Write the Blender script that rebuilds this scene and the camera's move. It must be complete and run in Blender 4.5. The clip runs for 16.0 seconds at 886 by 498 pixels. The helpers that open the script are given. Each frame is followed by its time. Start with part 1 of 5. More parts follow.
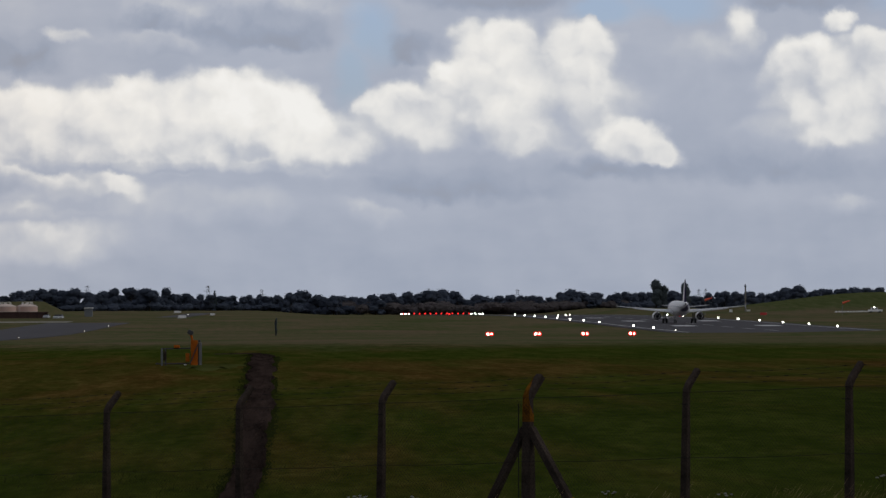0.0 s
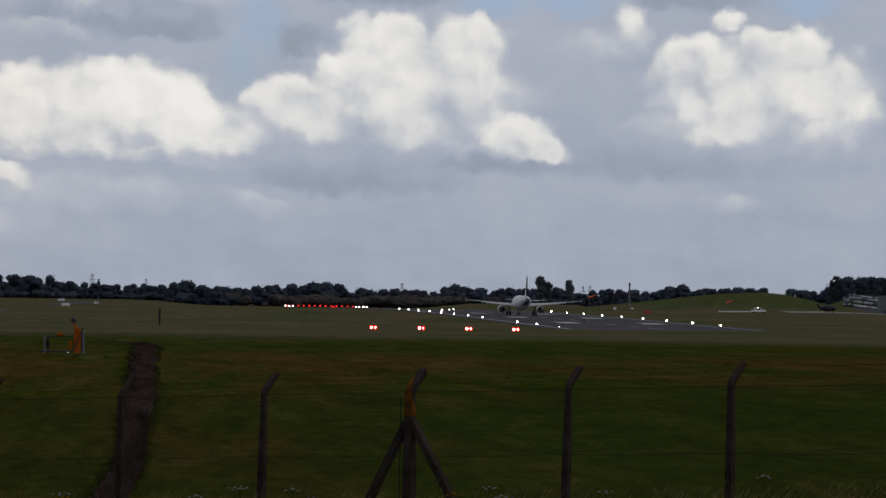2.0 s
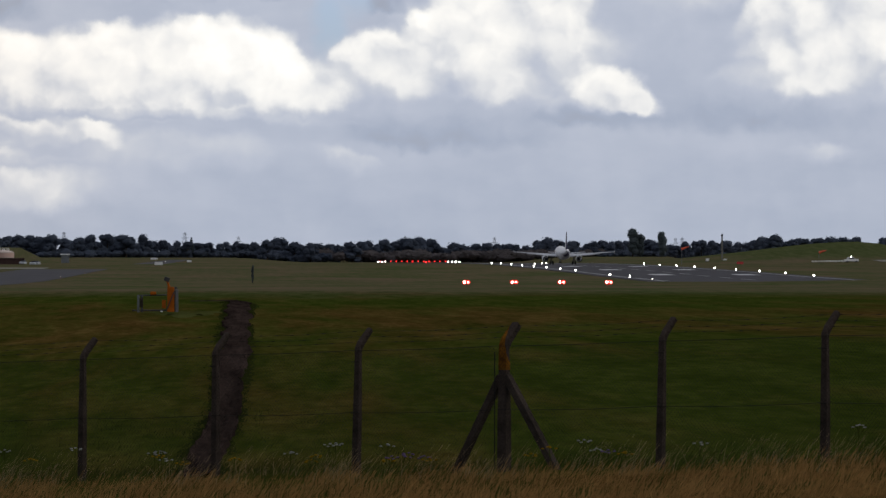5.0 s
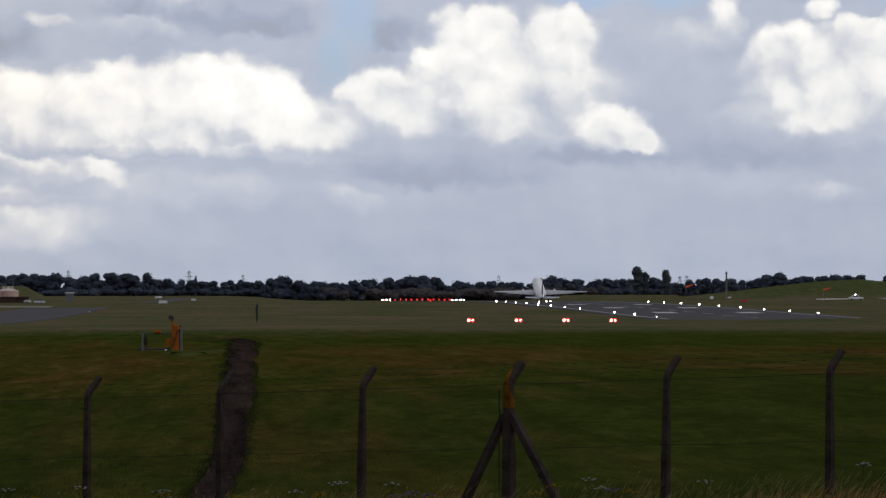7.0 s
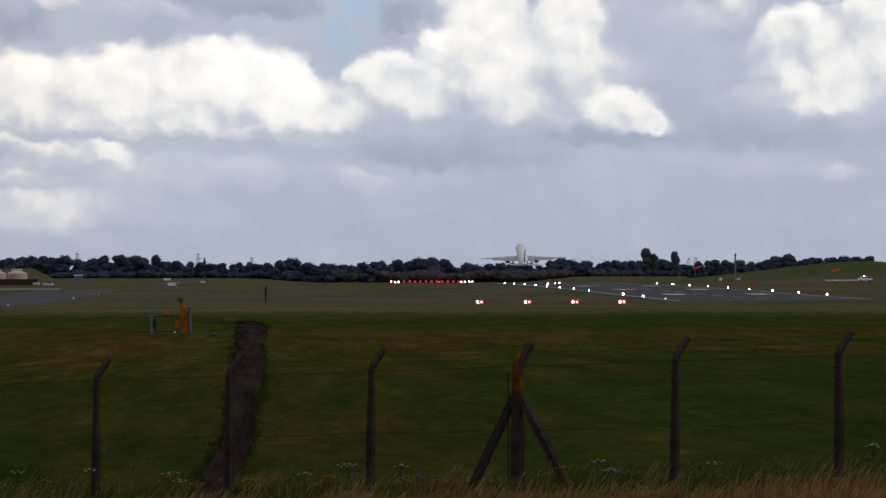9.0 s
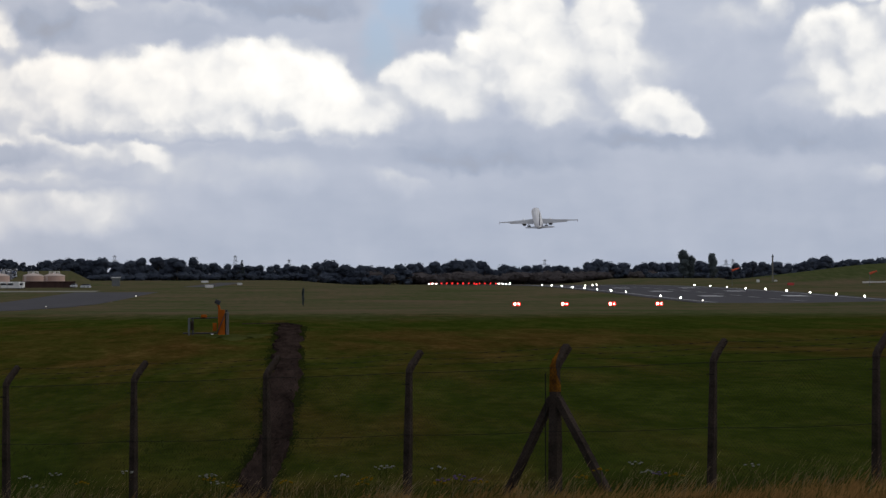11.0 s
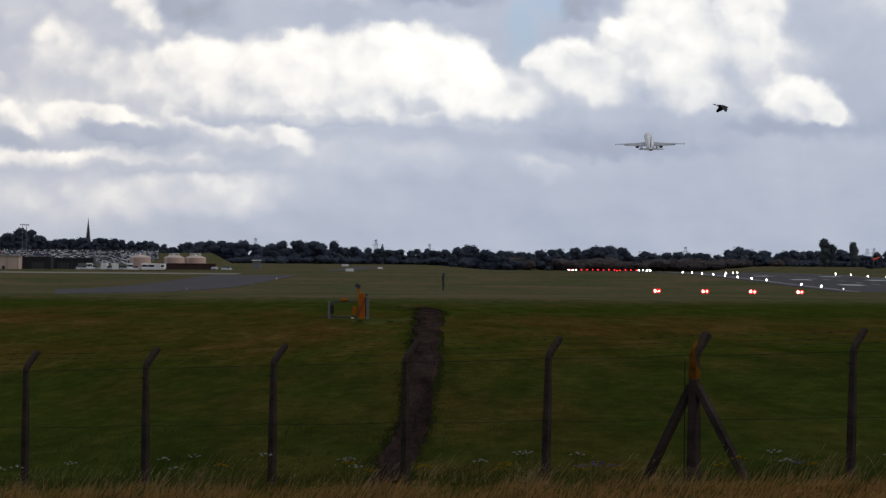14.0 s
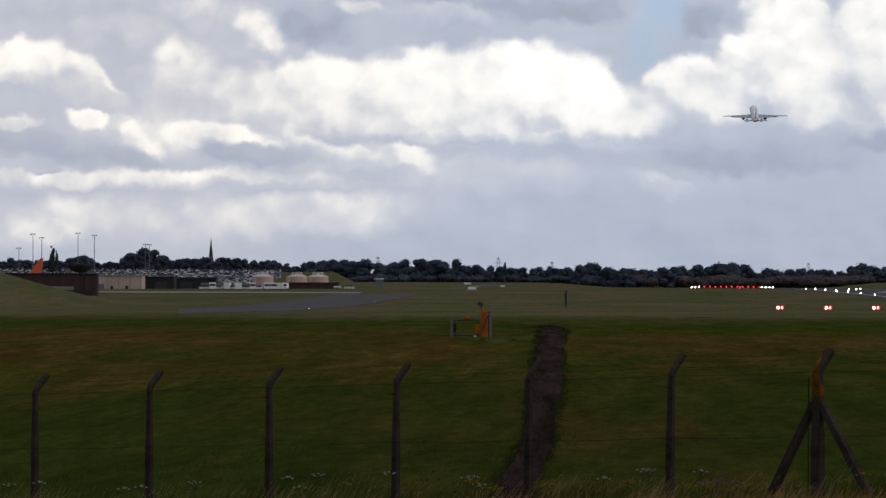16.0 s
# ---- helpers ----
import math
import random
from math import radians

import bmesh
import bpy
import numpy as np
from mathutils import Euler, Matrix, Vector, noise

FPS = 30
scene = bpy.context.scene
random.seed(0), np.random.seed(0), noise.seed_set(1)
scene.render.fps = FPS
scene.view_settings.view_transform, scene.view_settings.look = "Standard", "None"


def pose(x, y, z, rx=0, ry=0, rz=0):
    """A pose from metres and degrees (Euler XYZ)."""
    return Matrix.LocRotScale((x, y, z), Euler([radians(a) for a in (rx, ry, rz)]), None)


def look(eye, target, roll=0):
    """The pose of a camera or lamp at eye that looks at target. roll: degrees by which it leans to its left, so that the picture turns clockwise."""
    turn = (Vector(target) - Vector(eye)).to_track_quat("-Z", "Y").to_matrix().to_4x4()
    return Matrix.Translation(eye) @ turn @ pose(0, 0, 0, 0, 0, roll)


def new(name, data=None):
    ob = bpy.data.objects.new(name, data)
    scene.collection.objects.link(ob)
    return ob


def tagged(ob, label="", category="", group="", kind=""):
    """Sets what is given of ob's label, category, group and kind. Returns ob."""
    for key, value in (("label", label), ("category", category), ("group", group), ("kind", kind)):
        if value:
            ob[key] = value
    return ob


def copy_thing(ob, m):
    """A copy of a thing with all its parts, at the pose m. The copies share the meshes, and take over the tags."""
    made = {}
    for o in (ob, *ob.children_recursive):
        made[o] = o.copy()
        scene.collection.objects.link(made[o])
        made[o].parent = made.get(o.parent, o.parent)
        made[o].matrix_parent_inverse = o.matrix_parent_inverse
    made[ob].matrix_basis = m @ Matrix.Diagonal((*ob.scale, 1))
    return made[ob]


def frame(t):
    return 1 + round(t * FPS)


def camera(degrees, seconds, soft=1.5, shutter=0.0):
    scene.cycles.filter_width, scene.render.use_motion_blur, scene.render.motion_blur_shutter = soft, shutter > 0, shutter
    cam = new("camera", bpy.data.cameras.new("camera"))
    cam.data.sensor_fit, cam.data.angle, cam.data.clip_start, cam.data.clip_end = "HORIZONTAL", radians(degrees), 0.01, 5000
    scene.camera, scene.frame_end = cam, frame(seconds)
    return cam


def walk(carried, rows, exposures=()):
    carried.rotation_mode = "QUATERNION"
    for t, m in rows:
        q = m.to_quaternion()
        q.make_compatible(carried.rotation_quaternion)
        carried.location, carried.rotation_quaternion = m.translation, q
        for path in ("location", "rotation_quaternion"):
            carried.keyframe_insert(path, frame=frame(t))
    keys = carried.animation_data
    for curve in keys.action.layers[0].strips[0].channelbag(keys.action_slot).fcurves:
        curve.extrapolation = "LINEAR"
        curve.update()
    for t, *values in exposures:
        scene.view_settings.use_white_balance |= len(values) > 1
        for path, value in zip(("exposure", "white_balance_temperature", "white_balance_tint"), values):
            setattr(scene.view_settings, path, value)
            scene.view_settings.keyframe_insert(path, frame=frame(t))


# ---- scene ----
EYE = 7.0           # the viewer's eye over the runway's near end
LENS = 8700.0       # one unit of bearing is 1/8700 of the distance
cam = camera(2 * math.degrees(math.atan(784 / LENS)), 16.0, soft=1.45)

# seconds, bearing to the right of the runway's line, tilt up, lean: degrees
PATH = [
    (0, 2.2640, 0.5841, -0.1904),
    (0.5, 3.4208, 0.5946, -0.1797),
    (1, 3.4647, 0.6583, 0.7054),
    (1.5, 3.6625, 0.5511, 0.7970),
    (2, 3.6021, 0.5167, 0.8621),
    (2.5, 3.6206, 0.3123, 0.4003),
    (3, 3.1505, 0.2612, 0.6373),
    (3.5, 2.7867, 0.1062, 0.4520),
    (4, 2.8669, 0.0477, 0.2822),
    (4.2, 2.6155, -0.0268, 0.2877),
    (6.3, 2.6446, 0.1154, -0.1624),
    (6.5, 2.6145, 0.2088, 0.0649),
    (7, 2.4828, 0.4215, 0.0000),
    (7.5, 2.4220, 0.3801, 0.0538),
    (8, 2.4679, 0.2806, 0.0642),
    (8.5, 2.4392, 0.2695, 0.0540),
    (9, 2.3800, 0.2102, -0.0747),
    (9.2, 2.2935, 0.1863, -0.2257),
    (11.3, 1.8764, 0.2362, -0.1660),
    (11.5, 1.7369, 0.2192, -0.3860),
    (12, 1.7112, -0.0500, -0.4367),
    (12.5, 1.5978, -0.1334, -0.3915),
    (13, 1.3882, 0.0361, -0.0661),
    (13.5, 0.8461, 0.0387, 0.1953),
    (14, 0.3083, 0.0590, 0.4806),
    (14.5, -0.3930, 0.1257, 0.4998),
    (15, -0.7546, 0.2754, 0.4818),
    (15.5, -0.8803, 0.4036, 0.4148),
    (16, -1.1188, 0.2610, 0.1853),
]


def aim(yaw, tilt, lean):
    a, b = radians(yaw), radians(tilt)
    way = Vector((math.sin(a) * math.cos(b), math.cos(a) * math.cos(b), math.sin(b)))
    return look((0, 0, EYE), Vector((0, 0, EYE)) + way * 100, lean)


walk(cam, [(t, aim(a, b, c)) for t, a, b, c in PATH],
     exposures=[(0, -0.13), (0.5, -0.09), (1, -0.19), (1.5, -0.24), (2, -0.20), (2.5, -0.05), (3.5, 0.1), (7, 0.12), (9, 0.1), (12.5, 0.16), (16, 0.16)])


# ---- light: a broken cumulus sky, soft sun high at the viewer's right ----
SUN_EL, SUN_AZ = 36.0, 100.0
sun = new("sun", bpy.data.lights.new("sun", "SUN"))
sun.data.energy, sun.data.angle, sun.data.color = 0.6, radians(12), (1.0, 0.93, 0.82)
_e, _a = radians(SUN_EL), radians(SUN_AZ)
sun.matrix_world = look((math.sin(_a) * math.cos(_e) * 50, math.cos(_a) * math.cos(_e) * 50, math.sin(_e) * 50), (0, 0, 0))


class Graph:
    """A little shorthand for node trees."""

    def __init__(self, tree):
        self.t = tree
        tree.nodes.clear()

    def n(self, kind, **kw):
        nd = self.t.nodes.new(kind)
        for k, v in kw.items():
            if k in ("operation",):
                nd.operation = v
            elif k == "data_type":
                nd.data_type = v
            elif k == "interp":
                nd.interpolation_type = v
            elif k == "dims":
                nd.noise_dimensions = v
        return nd

    def link(self, a, b):
        self.t.links.new(a, b)

    def put(self, sock, v):
        if hasattr(v, "is_linked"):
            self.link(v, sock)
        else:
            sock.default_value = v

    def math(self, op, a, b=0.0, c=0.0, clamp=False):
        nd = self.n("ShaderNodeMath", operation=op)
        nd.use_clamp = clamp
        for s, v in zip(nd.inputs, (a, b, c)):
            self.put(s, v)
        return nd.outputs[0]

    def vec(self, op, a, b=(0, 0, 0)):
        nd = self.n("ShaderNodeVectorMath", operation=op)
        self.put(nd.inputs[0], a)
        self.put(nd.inputs[1], b)
        return nd.outputs["Value"] if op == "LENGTH" else nd.outputs[0]

    def noise(self, v, scale, detail=5.0, rough=0.55, dist=0.0):
        nd = self.n("ShaderNodeTexNoise")
        self.put(nd.inputs["Vector"], v)
        nd.inputs["Scale"].default_value, nd.inputs["Detail"].default_value = scale, detail
        nd.inputs["Roughness"].default_value, nd.inputs["Distortion"].default_value = rough, dist
        return nd

    def step(self, v, a, b, lo=0.0, hi=1.0):
        nd = self.n("ShaderNodeMapRange", interp="SMOOTHSTEP")
        self.put(nd.inputs["Value"], v)
        for k, w in (("From Min", a), ("From Max", b), ("To Min", lo), ("To Max", hi)):
            self.put(nd.inputs[k], w)
        return nd.outputs[0]

    def mixf(self, f, a, b):
        nd = self.n("ShaderNodeMix", data_type="FLOAT")
        self.put(nd.inputs[0], f), self.put(nd.inputs[2], a), self.put(nd.inputs[3], b)
        return nd.outputs[0]

    def mixc(self, f, a, b):
        nd = self.n("ShaderNodeMix", data_type="RGBA")
        self.put(nd.inputs[0], f), self.put(nd.inputs[6], a), self.put(nd.inputs[7], b)
        return nd.outputs[2]

    def ramp(self, f, stops):
        nd = self.n("ShaderNodeValToRGB")
        self.put(nd.inputs[0], f)
        els = nd.color_ramp.elements
        while len(els) < len(stops):
            els.new(0.5)
        for e, (p, c) in zip(els, stops):
            e.position, e.color = p, (*c, 1)
        return nd.outputs[0]


def cloud_group():
    """The shading of one heap of cloud over what lies behind it."""
    tree = bpy.data.node_groups.new("cloud_heap", "ShaderNodeTree")
    for key in ("px", "py", "puff", "fine", "loose", "under", "ax", "ay", "a0", "bx", "by", "b0", "up", "down", "top", "base", "soft", "rough", "light"):
        tree.interface.new_socket(name=key, in_out="INPUT", socket_type="NodeSocketFloat")
    tree.interface.new_socket(name="over", in_out="OUTPUT", socket_type="NodeSocketFloat")
    g = Graph(tree)
    i = g.n("NodeGroupInput").outputs
    qx = g.math("MULTIPLY_ADD", i["py"], i["ay"], g.math("MULTIPLY_ADD", i["px"], i["ax"], i["a0"]))
    h = g.math("MULTIPLY_ADD", i["py"], i["by"], g.math("MULTIPLY_ADD", i["px"], i["bx"], i["b0"]))
    rise = g.math("MULTIPLY", h, i["up"])
    qy = g.math("MAXIMUM", rise, g.math("MULTIPLY", h, i["down"]))
    d = g.math("SQRT", g.math("ADD", g.math("MULTIPLY", qx, qx), g.math("MULTIPLY", qy, qy)))
    ragged = g.math("MULTIPLY", i["puff"], i["rough"])
    d = g.math("MULTIPLY_ADD", ragged, 0.38, d)
    a = g.step(d, 1.18, g.math("MULTIPLY_ADD", i["loose"], i["soft"], 1.12))
    lit = g.math("MULTIPLY_ADD", rise, 0.75, g.math("MULTIPLY_ADD", qx, i["light"], g.math("MULTIPLY", i["fine"], 1.5)))
    lit = g.math("MULTIPLY_ADD", ragged, -0.5, lit)
    out = g.n("NodeGroupOutput")
    g.link(g.mixf(a, i["under"], g.step(lit, -0.8, 0.65, i["base"], i["top"])), out.inputs["over"])
    return tree


def build_sky():
    world = bpy.data.worlds.new("sky")
    scene.world = world
    world.use_nodes = True
    g = Graph(world.node_tree)
    co = g.n("ShaderNodeTexCoord").outputs["Generated"]
    sep = g.n("ShaderNodeSeparateXYZ")
    g.link(co, sep.inputs[0])
    az = g.math("ARCTAN2", sep.outputs[0], sep.outputs[1])
    el = g.math("ARCSINE", sep.outputs[2])
    # u to the right, v up: 1 unit is about 0.66 degrees
    u = g.math("MULTIPLY_ADD", az, 87.0, 4.07)
    v = g.math("MULTIPLY", el, 87.0)
    comb = g.n("ShaderNodeCombineXYZ")
    g.link(u, comb.inputs[0]), g.link(v, comb.inputs[1])
    uv = comb.outputs[0]
    # billows: the cloud edges are pushed about at several sizes
    w1 = g.vec("SUBTRACT", g.noise(uv, 0.8, 1.0).outputs["Color"], (0.5, 0.5, 0.5))
    w2 = g.vec("SUBTRACT", g.noise(uv, 2.0, 6.0, 0.50).outputs["Color"], (0.5, 0.5, 0.5))
    vo = g.n("ShaderNodeTexVoronoi")
    vo.feature = "SMOOTH_F1"
    g.put(vo.inputs["Vector"], g.vec("ADD", uv, g.vec("MULTIPLY", w2, (0.35, 0.35, 0))))
    vo.inputs["Scale"].default_value, vo.inputs["Smoothness"].default_value = 2.3, 0.6
    puff = g.math("SUBTRACT", vo.outputs["Distance"], 0.35)
    p = g.vec("ADD", uv, g.vec("ADD", g.vec("MULTIPLY", w1, (0.30, 0.22, 0)), g.vec("MULTIPLY", w2, (0.55, 0.46, 0))))
    psep = g.n("ShaderNodeSeparateXYZ")
    g.link(p, psep.inputs[0])
    px_, py_ = psep.outputs[0], psep.outputs[1]
    fine = g.math("SUBTRACT", g.noise(g.vec("ADD", uv, g.vec("MULTIPLY", w2, (0.5, 0.5, 0))), 1.7, 5.0, 0.5).outputs[0], 0.5)
    broad = g.math("SUBTRACT", g.noise(g.vec("MULTIPLY", uv, (0.35, 1.0, 0)), 0.9, 4.0).outputs[0], 0.5)
    # billows catch the light on their upper right
    wl = g.vec("ADD", uv, g.vec("MULTIPLY", w2, (0.30, 0.30, 0)))
    lump = g.math("SUBTRACT", g.noise(wl, 1.0, 3.0, 0.45).outputs[0], g.noise(g.vec("ADD", wl, (0.16, 0.26, 0)), 1.0, 3.0, 0.45).outputs[0])
    loose = g.math("MULTIPLY_ADD", g.noise(g.vec("ADD", uv, (7.0, 3.0, 0)), 0.9, 2.0).outputs[0], 2.6, -0.3)
    # the grey sheet behind
    sheet = [g.math("MULTIPLY_ADD", broad, 0.16, g.math("ADD", g.step(v, 0.0, 2.6, 0.44, 0.48), g.step(u, 6.0, -2.0, 0.0, 0.025)))]

    heap_nodes = cloud_group()

    def cloud(cx, cy, rx, up, down, top, base, soft=0.45, rough=1.0, turn=0.0, light=0.16):
        """A heap of cloud, lit from the upper right: half-width, height over and depth under its middle."""
        c, n = math.cos(radians(turn)), math.sin(radians(turn))
        nd = g.n("ShaderNodeGroup")
        nd.node_tree = heap_nodes
        for key, val in (("px", px_), ("py", py_), ("puff", puff), ("fine", fine), ("loose", loose), ("under", sheet[0]),
                         ("ax", c / rx), ("ay", n / rx), ("a0", -(cx * c + cy * n) / rx), ("bx", -n), ("by", c), ("b0", cx * n - cy * c),
                         ("up", 1 / up), ("down", -1 / down), ("top", top), ("base", base), ("soft", -soft), ("rough", rough), ("light", light)):
            g.put(nd.inputs[key], val)
        sheet[0] = nd.outputs[0]

    clouds(cloud)
    lum = sheet[0]
    lum = g.math("MULTIPLY_ADD", g.math("MULTIPLY", lump, g.step(lum, 0.48, 0.72, 0.12, 1.0)), 0.72, g.step(lum, 0.55, 0.75, 0.0, 0.015))
    lum = g.math("ADD", lum, sheet[0])
    # away from the viewed part the same weather goes on as a patchy grey deck
    far = g.noise(co, 5.0, 6.0, 0.55, 0.4).outputs[0]
    deck = g.step(far, 0.35, 0.75, 0.10, 0.58)
    out = g.math("MAXIMUM", g.step(g.math("ABSOLUTE", g.math("SUBTRACT", u, 6.0)), 13.0, 20.0), g.step(v, 6.5, 11.0))
    lum = g.mixf(out, lum, deck)
    tone = g.ramp(lum, [(0.0, (0.17, 0.18, 0.20)), (0.25, (0.30, 0.31, 0.355)), (0.40, (0.355, 0.400, 0.500)), (0.5, (0.450, 0.487, 0.578)),
                        (0.62, (0.595, 0.615, 0.66)), (0.76, (0.775, 0.775, 0.775)), (0.9, (0.90, 0.885, 0.855)), (1.0, (0.965, 0.95, 0.92))])
    warm = g.step(u, 5.0, -3.0)
    tone = g.mixc(warm, tone, g.vec("MULTIPLY", tone, (1.035, 1.0, 0.965)))
    sky = g.n("ShaderNodeTexSky")
    sky.sky_type, sky.sun_disc = "NISHITA", False
    sky.sun_elevation, sky.sun_rotation = radians(SUN_EL), radians(SUN_AZ)
    blue = g.vec("MULTIPLY", sky.outputs[0], (0.090, 0.103, 0.155))
    gap = 0.0
    for cx, cy, rx, ry in ((6.25, 4.75, 0.45, 0.7), (5.9, 4.0, 0.35, 0.7), (11.6, 5.2, 1.0, 0.35), (10.4, 5.1, 0.8, 0.3), (15.9, 5.2, 0.8, 0.3)):
        d = g.vec("LENGTH", g.vec("DIVIDE", g.vec("SUBTRACT", p, (cx, cy, 0)), (rx, ry, 1)))
        gap = g.math("MAXIMUM", gap, g.step(d, 1.3, 0.3))
    shade = g.math("MULTIPLY", gap, g.step(lum, 0.66, 0.54))
    col = g.mixc(g.math("MULTIPLY", shade, 0.8), tone, blue)
    bg = g.n("ShaderNodeBackground")
    g.link(col, bg.inputs[0])
    bg.inputs[1].default_value = 1.0
    o = g.n("ShaderNodeOutputWorld")
    g.link(bg.outputs[0], o.inputs[0])


def clouds(cloud):
    # low bands and the pale glow under the western clouds
    cloud(8.0, 2.05, 2.4, 0.42, 0.40, 0.44, 0.36, 0.7, 0.6)
    cloud(13.2, 2.35, 3.6, 0.40, 0.40, 0.45, 0.37, 0.8, 0.5)
    cloud(10.4, 2.3, 1.6, 0.22, 0.22, 0.42, 0.36, 0.8, 0.5)
    cloud(6.2, 1.60, 0.75, 0.16, 0.30, 0.60, 0.52, 0.8, 0.5, -18)
    cloud(14.7, 1.75, 0.7, 0.18, 0.25, 0.58, 0.52, 0.8, 0.5)
    cloud(-2.6, 0.95, 4.2, 0.50, 0.55, 0.64, 0.56, 0.9, 0.3)
    cloud(-4.9, 0.65, 0.9, 0.30, 0.40, 0.68, 0.60, 0.8, 0.4)
    cloud(0.6, 1.15, 2.0, 0.35, 0.55, 0.66, 0.58, 0.9, 0.3)
    cloud(2.9, 1.7, 2.4, 0.40, 0.50, 0.56, 0.52, 0.9, 0.4)
    # broken western wisps, the bright streaks sloping down to the right
    cloud(-3.0, 1.62, 3.6, 0.22, 0.20, 0.76, 0.62, 0.7, 0.5)
    cloud(-0.2, 1.53, 2.4, 0.10, 0.10, 0.54, 0.50, 0.9, 0.3)
    cloud(-4.6, 1.78, 0.5, 0.06, 0.06, 0.50, 0.46, 0.8, 0.6)
    cloud(0.9, 1.95, 1.5, 0.50, 0.26, 0.62, 0.50, 0.7, 0.8)
    cloud(-2.6, 2.4, 1.5, 0.60, 0.45, 0.70, 0.58, 0.8, 0.8)
    cloud(-1.7, 2.35, 1.5, 0.30, 0.22, 0.88, 0.66, 0.5, 1.3, -4)
    cloud(0.3, 2.25, 1.5, 0.24, 0.20, 0.84, 0.62, 0.6, 1.3, -14)
    cloud(1.70, 2.05, 0.65, 0.34, 0.26, 0.82, 0.60, 0.8, 1.3, -20)
    cloud(-0.9, 2.05, 1.25, 0.24, 0.22, 0.46, 0.40, 0.5, 1.2, -4)
    cloud(0.5, 2.35, 0.7, 0.12, 0.14, 0.52, 0.46, 0.7, 1.0, -10)
    cloud(-2.9, 2.25, 0.55, 0.22, 0.20, 0.90, 0.68, 0.6, 1.4, -35)
    cloud(-4.6, 2.25, 1.7, 0.32, 0.34, 0.47, 0.40, 0.5, 1.0, -6)
    cloud(-3.2, 2.0, 0.8, 0.22, 0.20, 0.45, 0.40, 0.6, 1.0, -10)
    cloud(-3.95, 2.72, 0.45, 0.20, 0.17, 0.94, 0.70, 0.6, 1.3, -10)
    cloud(-5.2, 2.65, 0.5, 0.14, 0.16, 0.72, 0.60, 0.7, 1.0)
    # the high western heaps
    cloud(-4.6, 4.75, 2.6, 0.45, 0.40, 0.54, 0.47, 0.7, 0.6)
    cloud(-3.3, 4.1, 1.3, 0.45, 0.50, 0.58, 0.47, 0.7, 0.8)
    cloud(-4.95, 3.65, 0.85, 0.50, 0.40, 0.93, 0.66, 0.45, 1.0)
    cloud(-3.9, 3.45, 0.85, 0.22, 0.26, 0.80, 0.58, 0.9, 1.0, -38)
    cloud(-4.1, 3.10, 1.3, 0.35, 0.22, 0.60, 0.50, 0.6, 0.9, -14)
    cloud(-2.2, 3.35, 0.9, 0.80, 0.75, 0.70, 0.58, 0.7, 0.7)
    cloud(-2.45, 3.75, 0.38, 0.45, 0.45, 0.78, 0.66, 0.7, 0.7)
    cloud(-1.6, 4.55, 1.1, 0.35, 0.40, 0.64, 0.50, 0.7, 1.0)
    cloud(-0.95, 4.3, 0.55, 0.42, 0.32, 0.88, 0.62, 0.6, 1.3, -30)
    cloud(0.1, 4.4, 0.9, 0.40, 0.45, 0.46, 0.33, 0.6, 1.0)
    cloud(0.9, 4.65, 0.5, 0.16, 0.16, 0.74, 0.58, 0.7, 1.0)
    # the long bright bank with its flat base
    cloud(0.6, 2.95, 2.9, 0.85, 0.62, 0.82, 0.58, 0.55, 0.6)
    cloud(3.2, 2.80, 3.2, 0.85, 0.55, 0.90, 0.60, 0.40, 0.5)
    cloud(0.2, 3.35, 1.3, 0.50, 0.70, 0.90, 0.72, 0.55, 0.8)
    cloud(1.9, 3.40, 1.3, 0.60, 0.75, 0.92, 0.72, 0.50, 0.8)
    cloud(3.35, 3.35, 1.15, 0.75, 0.75, 0.96, 0.76, 0.40, 0.8)
    cloud(4.25, 3.30, 1.05, 0.82, 0.80, 1.0, 0.82, 0.32, 0.8)
    cloud(4.95, 2.95, 0.75, 0.62, 0.52, 0.97, 0.74, 0.35, 0.9)
    cloud(5.75, 2.62, 0.50, 0.36, 0.32, 0.84, 0.64, 0.55, 0.9)
    cloud(3.95, 2.62, 0.50, 0.22, 0.14, 0.66, 0.60, 0.6, 1.0)
    cloud(2.9, 2.34, 3.4, 0.10, 0.14, 0.60, 0.47, 0.8, 0.4, -2)
    # shaded undersides above it
    cloud(3.8, 5.05, 2.3, 0.45, 0.62, 0.60, 0.36, 0.5, 0.7, 2)
    cloud(4.6, 4.75, 1.2, 0.40, 0.38, 0.48, 0.34, 0.5, 0.9)
    cloud(2.4, 4.55, 1.3, 0.30, 0.30, 0.56, 0.45, 0.7, 0.9)
    cloud(7.0, 4.40, 0.62, 0.34, 0.30, 0.38, 0.32, 0.5, 1.0)
    # the tall heap in the middle
    cloud(8.9, 3.6, 2.3, 1.20, 1.15, 0.76, 0.54, 0.6, 0.8)
    cloud(8.55, 4.45, 0.95, 0.55, 0.90, 0.94, 0.72, 0.40, 1.1)
    cloud(9.9, 4.35, 0.85, 0.62, 0.80, 0.90, 0.66, 0.45, 1.1)
    cloud(7.75, 3.85, 0.65, 0.45, 0.55, 0.92, 0.70, 0.40, 1.1)
    cloud(7.4, 2.95, 1.3, 0.55, 0.50, 0.66, 0.54, 0.9, 0.6)
    cloud(6.75, 3.45, 0.80, 0.52, 0.62, 0.93, 0.66, 0.55, 1.0)
    cloud(7.6, 3.15, 0.95, 0.40, 0.50, 0.84, 0.66, 0.55, 0.9)
